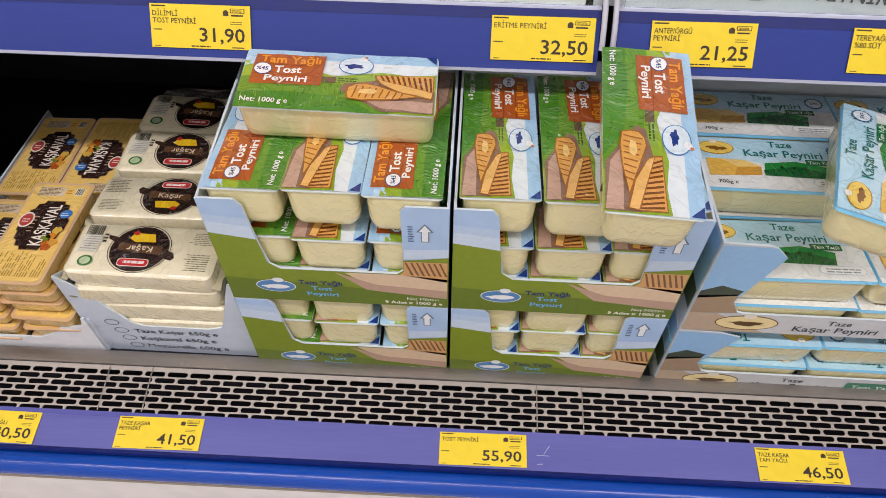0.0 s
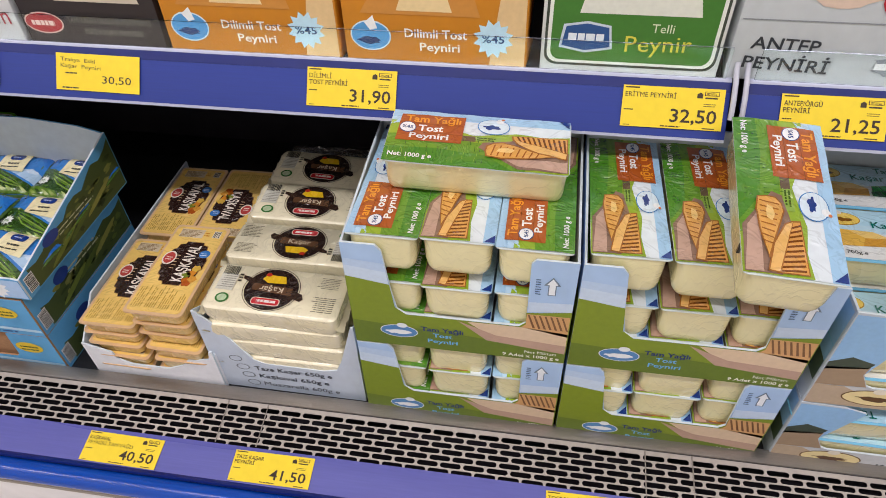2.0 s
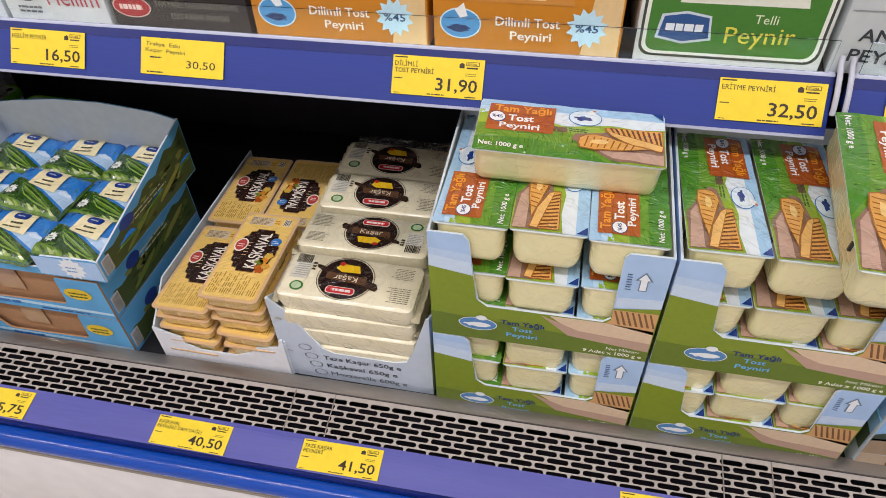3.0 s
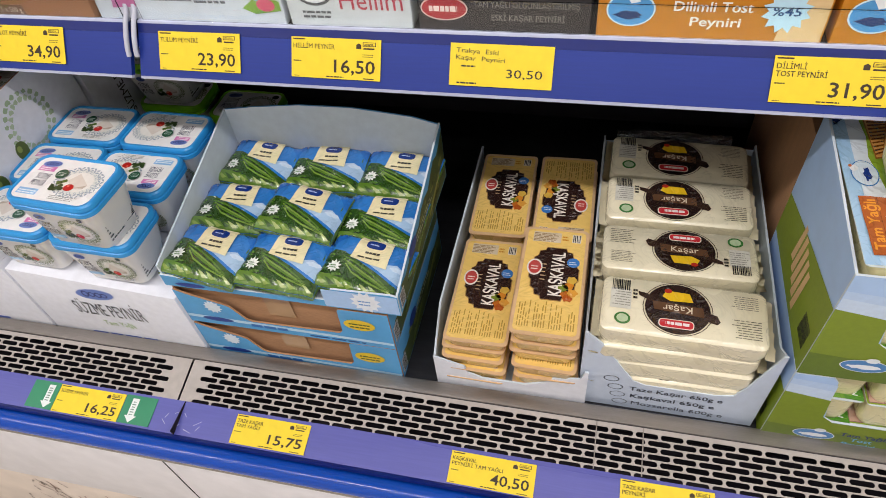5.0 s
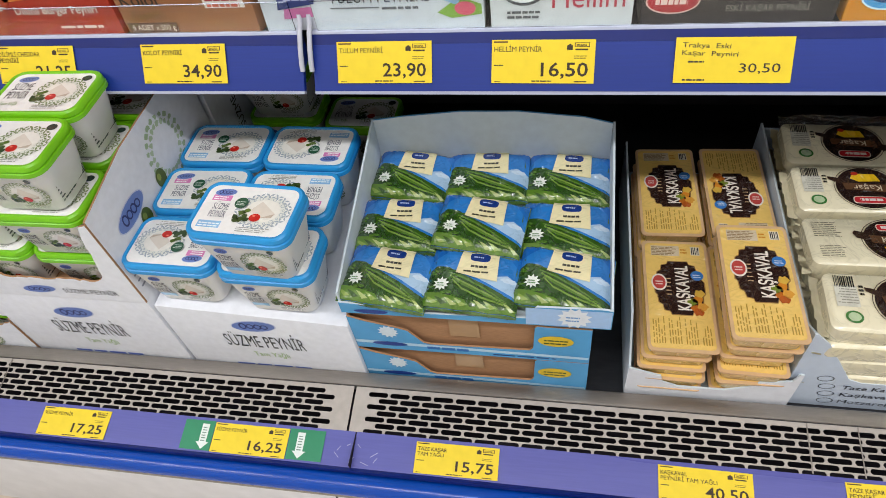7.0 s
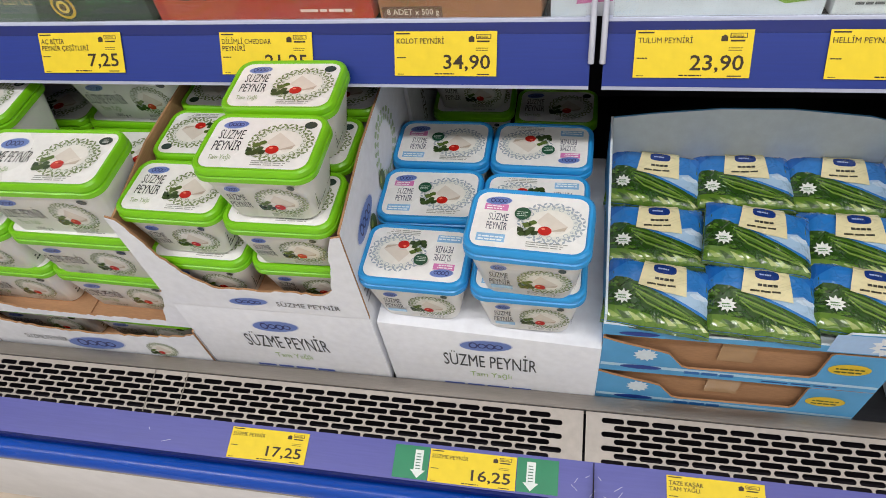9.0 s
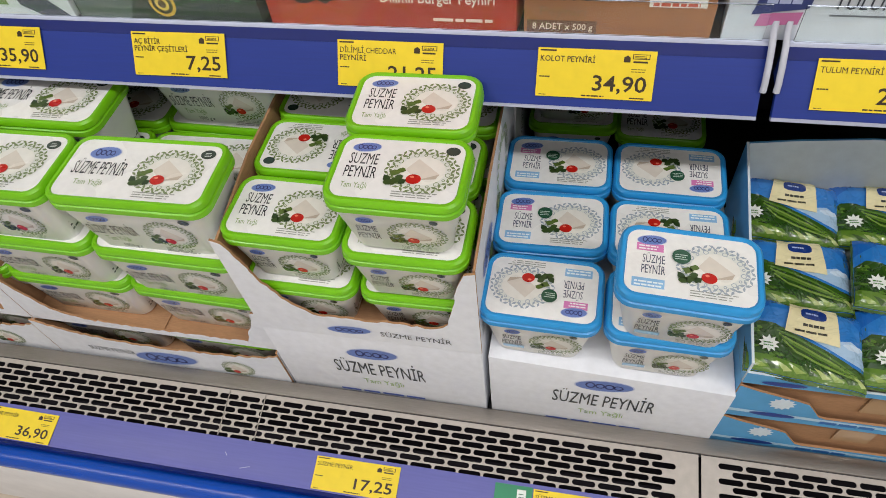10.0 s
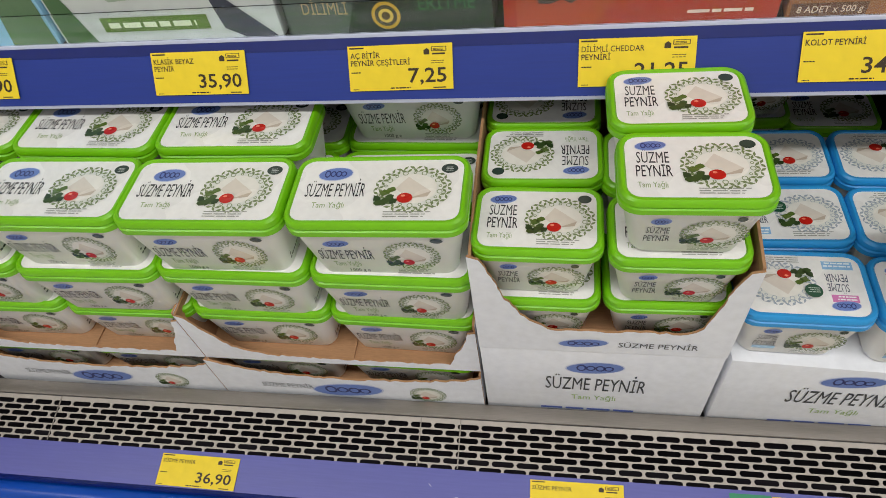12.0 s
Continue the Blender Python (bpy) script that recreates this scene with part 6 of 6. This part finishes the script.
def p_red(a, w, h):
    a.poly(((w * 0.05, 0.002), (w * 0.35, 0.002), (w * 0.6, h * 0.6), (w * 0.05, h * 0.6)), "A8452C", 2).poly(((w * 0.4, h * 0.62), (w * 0.9, h * 0.62), (w * 0.85, h * 0.36), (w * 0.45, h * 0.3)), "C9702E", 2)
    a.blot(w * 0.24, 0.030, w * 0.19, 0.009, "3A3230", 3, 2, 22, 0.6).blot(w * 0.34, 0.034, w * 0.14, 0.008, "C9C4BE", 4, 7, 22, 0.7)
    a.text("Dilimli Burger Peyniri", w * 0.48, 0.026, 0.0088, "E9DED4", 4, w * 0.44, 0, 0.012)
    a.bars(w * 0.68, 0.009, w * 0.93, 0.014, 1, "E0C8BC", 3, 0.6, 8)


def p_kraft(a, w, h):
    a.text("Kolot", w * 0.05, 0.032, 0.016, "3A2A22", 3, w * 0.30, 0, 0.01).text("Peyniri", w * 0.09, 0.018, 0.009, "8A6A50", 3, w * 0.25, 0, 0.004)
    a.rect(0.003, 0.002, w * 0.40, 0.0135, "6A4A3A", 2).text("8 ADET x 500 g", w * 0.05, 0.005, 0.006, "E2D2C2", 3, w * 0.33, 0, 0.006)
    a.rect(w * 0.66, 0.028, w * 0.95, 0.048, "E9E4DE", 2).bars(w * 0.68, 0.036, w * 0.93, 0.045, 1, "9A2E30", 3, 0.8, 3).bars(w * 0.68, 0.029, w * 0.93, 0.034, 1, "C05A44", 3, 0.6, 4)


def p_tulum(a, w, h):
    a.poly(((w * 0.08, 0.024), (w * 0.26, 0.030), (w * 0.27, 0.058), (w * 0.11, 0.056)), "2E3A72", 2).poly(((w * 0.10, 0.014), (w * 0.24, 0.016), (w * 0.245, 0.027), (w * 0.11, 0.025)), "B96A9A", 3)
    a.bars(w * 0.12, 0.034, w * 0.25, 0.052, 2, "A9B2D6", 3, 0.5, 5)
    a.text("TULUM PEYNİRİ", w * 0.33, 0.030, 0.0125, "343A44", 2, w * 0.44, 0, 0.014)
    a.rect(w * 0.33, 0.024, w * 0.55, 0.0255, "6A6E76", 2).bars(w * 0.56, 0.0225, w * 0.77, 0.027, 1, "5A5E66", 2, 0.6, 2)
    a.poly(((w * 0.80, 0.018), (w * 0.90, 0.034), (w * 0.99, 0.026), (w * 0.99, 0.016), (w * 0.86, 0.012)), "7AA23A", 2).oval(w * 0.92, 0.022, w * 0.045, 0.007, "C8506A", 3).blot(w * 0.87, 0.036, w * 0.05, 0.010, "8AB0D0", 3, 2)


def p_hellim(a, w, h):
    a.oval(w * 0.24, 0.040, 0.022, 0.017, "4A4C50", 2).oval(w * 0.24, 0.040, 0.019, 0.014, "E2E4E6", 3).blot(w * 0.24, 0.040, 0.015, 0.008, "3A3C40", 4, 9, 18, 0.6)
    a.bars(w * 0.12, 0.010, w * 0.36, 0.020, 2, "5A5C60", 2, 0.5, 3)
    a.text("Hellim", w * 0.44, 0.020, 0.021, "B43A4A", 2, w * 0.50, 0, 0.0)


def p_black(a, w, h):
    a.oval(w * 0.16, 0.024, 0.024, 0.0125, "D9C0B8", 2).oval(w * 0.16, 0.024, 0.0225, 0.011, "A8282E", 3).bars(w * 0.07, 0.021, w * 0.25, 0.028, 1, "E6CFC8", 4, 0.8, 4)
    a.text("TAM YAĞLI OLGUNLAŞTIRILMIŞ", w * 0.34, 0.026, 0.0062, "8A847E", 2, w * 0.60, 0, 0.006)
    a.text("ESKİ KAŞAR PEYNİRİ", w * 0.44, 0.013, 0.0062, "8A847E", 2, w * 0.42, 0, 0.006)
    a.poly(((w * 0.3, 0.05), (w * 0.9, 0.05), (w * 0.86, h * 0.6), (w * 0.36, h * 0.6)), "C9BFAE", 2)


def p_yellow(a, w, h):
    a.poly(((w * 0.80, 0.002), (w - 0.002, 0.002), (w - 0.002, h * 0.6), (w * 0.86, h * 0.6)), "DDBE8A", 2)
    a.oval(w * 0.15, 0.028, 0.022, 0.0165, "D6ECF6", 2).oval(w * 0.15, 0.028, 0.0205, 0.015, "4F9AD2", 3).blot(w * 0.15, 0.023, 0.0165, 0.005, "1A3A6E", 4, 5, 16, 0.5).poly(((w * 0.12, 0.042), (w * 0.17, 0.05), (w * 0.19, 0.036), (w * 0.15, 0.034)), "EEF3F4", 4)
    a.text("Dilimli Tost", w * 0.34, 0.028, 0.0095, "F6F2E6", 3, w * 0.34, 0, 0.016).text("Peyniri", w * 0.42, 0.014, 0.0088, "F6F2E6", 3, w * 0.22, 0, 0.016)
    a.star(w * 0.82, 0.030, 0.021, "BCE0F0", 3).text("%45", w * 0.82, 0.030, 0.008, "1E4A7A", 4, w * 0.12, 0, 0.016, True)
    a.poly(((w * 0.1, 0.052), (w * 0.75, 0.052), (w * 0.7, h * 0.6), (w * 0.2, h * 0.6)), "C98A3A", 2).poly(((w * 0.3, 0.056), (w * 0.6, 0.056), (w * 0.56, h * 0.6), (w * 0.35, h * 0.6)), "E8CF9A", 3)


def p_green(a, w, h):
    a.poly([(x + w / 2, y + 0.068) for x, y in rrect(w * 0.96, 0.122, 0.012, 4)], "3A4438", 1).poly([(x + w / 2, y + 0.068) for x, y in rrect(w * 0.93, 0.117, 0.011, 4)], "E6EAE2", 2).poly([(x + w / 2, y + 0.068) for x, y in rrect(w * 0.89, 0.111, 0.010, 4)], "3F7A2A", 3)
    a.poly(((w * 0.10, 0.026), (w * 0.12, 0.050), (w * 0.25, 0.054), (w * 0.38, 0.050), (w * 0.40, 0.026), (w * 0.25, 0.021)), "C9D6E0", 4).poly(((w * 0.115, 0.028), (w * 0.135, 0.048), (w * 0.25, 0.0515), (w * 0.37, 0.048), (w * 0.385, 0.028), (w * 0.25, 0.0235)), "24508A", 5)
    a.bars(w * 0.15, 0.034, w * 0.36, 0.043, 1, "E2ECF4", 6, 0.8, 3)
    a.text("Telli", w * 0.60, 0.045, 0.009, "DDE6C8", 4, w * 0.12, 0, 0.0).text("Peynir", w * 0.47, 0.024, 0.017, "D9D24A", 4, w * 0.36, 2, 0.0)
    a.poly(((w * 0.2, 0.062), (w * 0.85, 0.062), (w * 0.8, 0.1), (w * 0.25, 0.1)), "DDE0D4", 4)


def p_antep(a, w, h):
    a.text("ANTEP", w * 0.06, 0.034, 0.0125, "30363C", 2, w * 0.22, -2, 0.014).text("PEYNİRİ", w * 0.05, 0.014, 0.0125, "30363C", 2, w * 0.28, -2, 0.014)
    a.blot(w * 0.56, 0.046, w * 0.085, 0.013, "6FB06A", 2, 3, 20, 0.3).blot(w * 0.54, 0.022, w * 0.10, 0.012, "8A9098", 2, 6, 20, 0.4).bars(w * 0.47, 0.018, w * 0.62, 0.026, 1, "E6EAEC", 3, 0.8, 5)
    a.text("ÖRGÜ", w * 0.76, 0.034, 0.0125, "30363C", 2, w * 0.18, -2, 0.014).text("PEYNİRİ", w * 0.72, 0.014, 0.0125, "30363C", 2, w * 0.26, -2, 0.014)
    a.oval(w * 0.50, 0.088, 0.026, 0.022, "B01E2C", 3).text("Net: 400 g e", w * 0.50, 0.088, 0.005, "F0DCDC", 4, 0.036, 0, 0.01, True)
    a.blot(w * 0.30, 0.092, w * 0.12, 0.02, "D9C2B0", 2, 8).blot(w * 0.68, 0.09, w * 0.12, 0.022, "6F8A4A", 2, 11)
    a.rect(0.003, 0.0625, w - 0.003, 0.0635, "8A9096", 3)


shelf_carton(-2.085, -1.863, "8FC0DE", "light-blue cheese carton with green edge on the shelf", p_sky)
shelf_carton(-1.861, -1.622, "CBD0D0", "white cheese carton with green label on the shelf", p_white_green)
shelf_carton(-1.620, -1.420, "2F3A34", "dark green sliced cheese carton with gold emblem", p_dark_green)
shelf_carton(-1.415, -1.180, "A8321E", "red-brown burger cheese carton on the shelf", p_red)
shelf_carton(-1.178, -1.019, "9E6A46", "brown kraft cheese carton with white label", p_kraft)
shelf_carton(-1.015, -0.779, "CDD2DA", "white cheese carton with navy emblem", p_tulum)
shelf_carton(-0.777, -0.639, "CFD2D4", "white cheese carton with red lettering", p_hellim)
shelf_carton(-0.636, -0.463, "2A2324", "dark brown aged cheese carton with red emblem", p_black)
shelf_carton(-0.461, -0.259, "C98214", "orange-yellow toast cheese carton with blue emblem", p_yellow)
shelf_carton(-0.257, -0.060, "C98214", "orange-yellow toast cheese carton with blue emblem", p_yellow)
shelf_carton(-0.050, 0.131, "D6DAD6", "green and white string cheese carton", p_green)
shelf_carton(0.134, 0.425, "BFC6C9", "pale grey cheese carton with green emblem", p_antep)
shelf_carton(0.429, 0.715, "BFC6C9", "pale grey cheese carton with green emblem", p_antep)
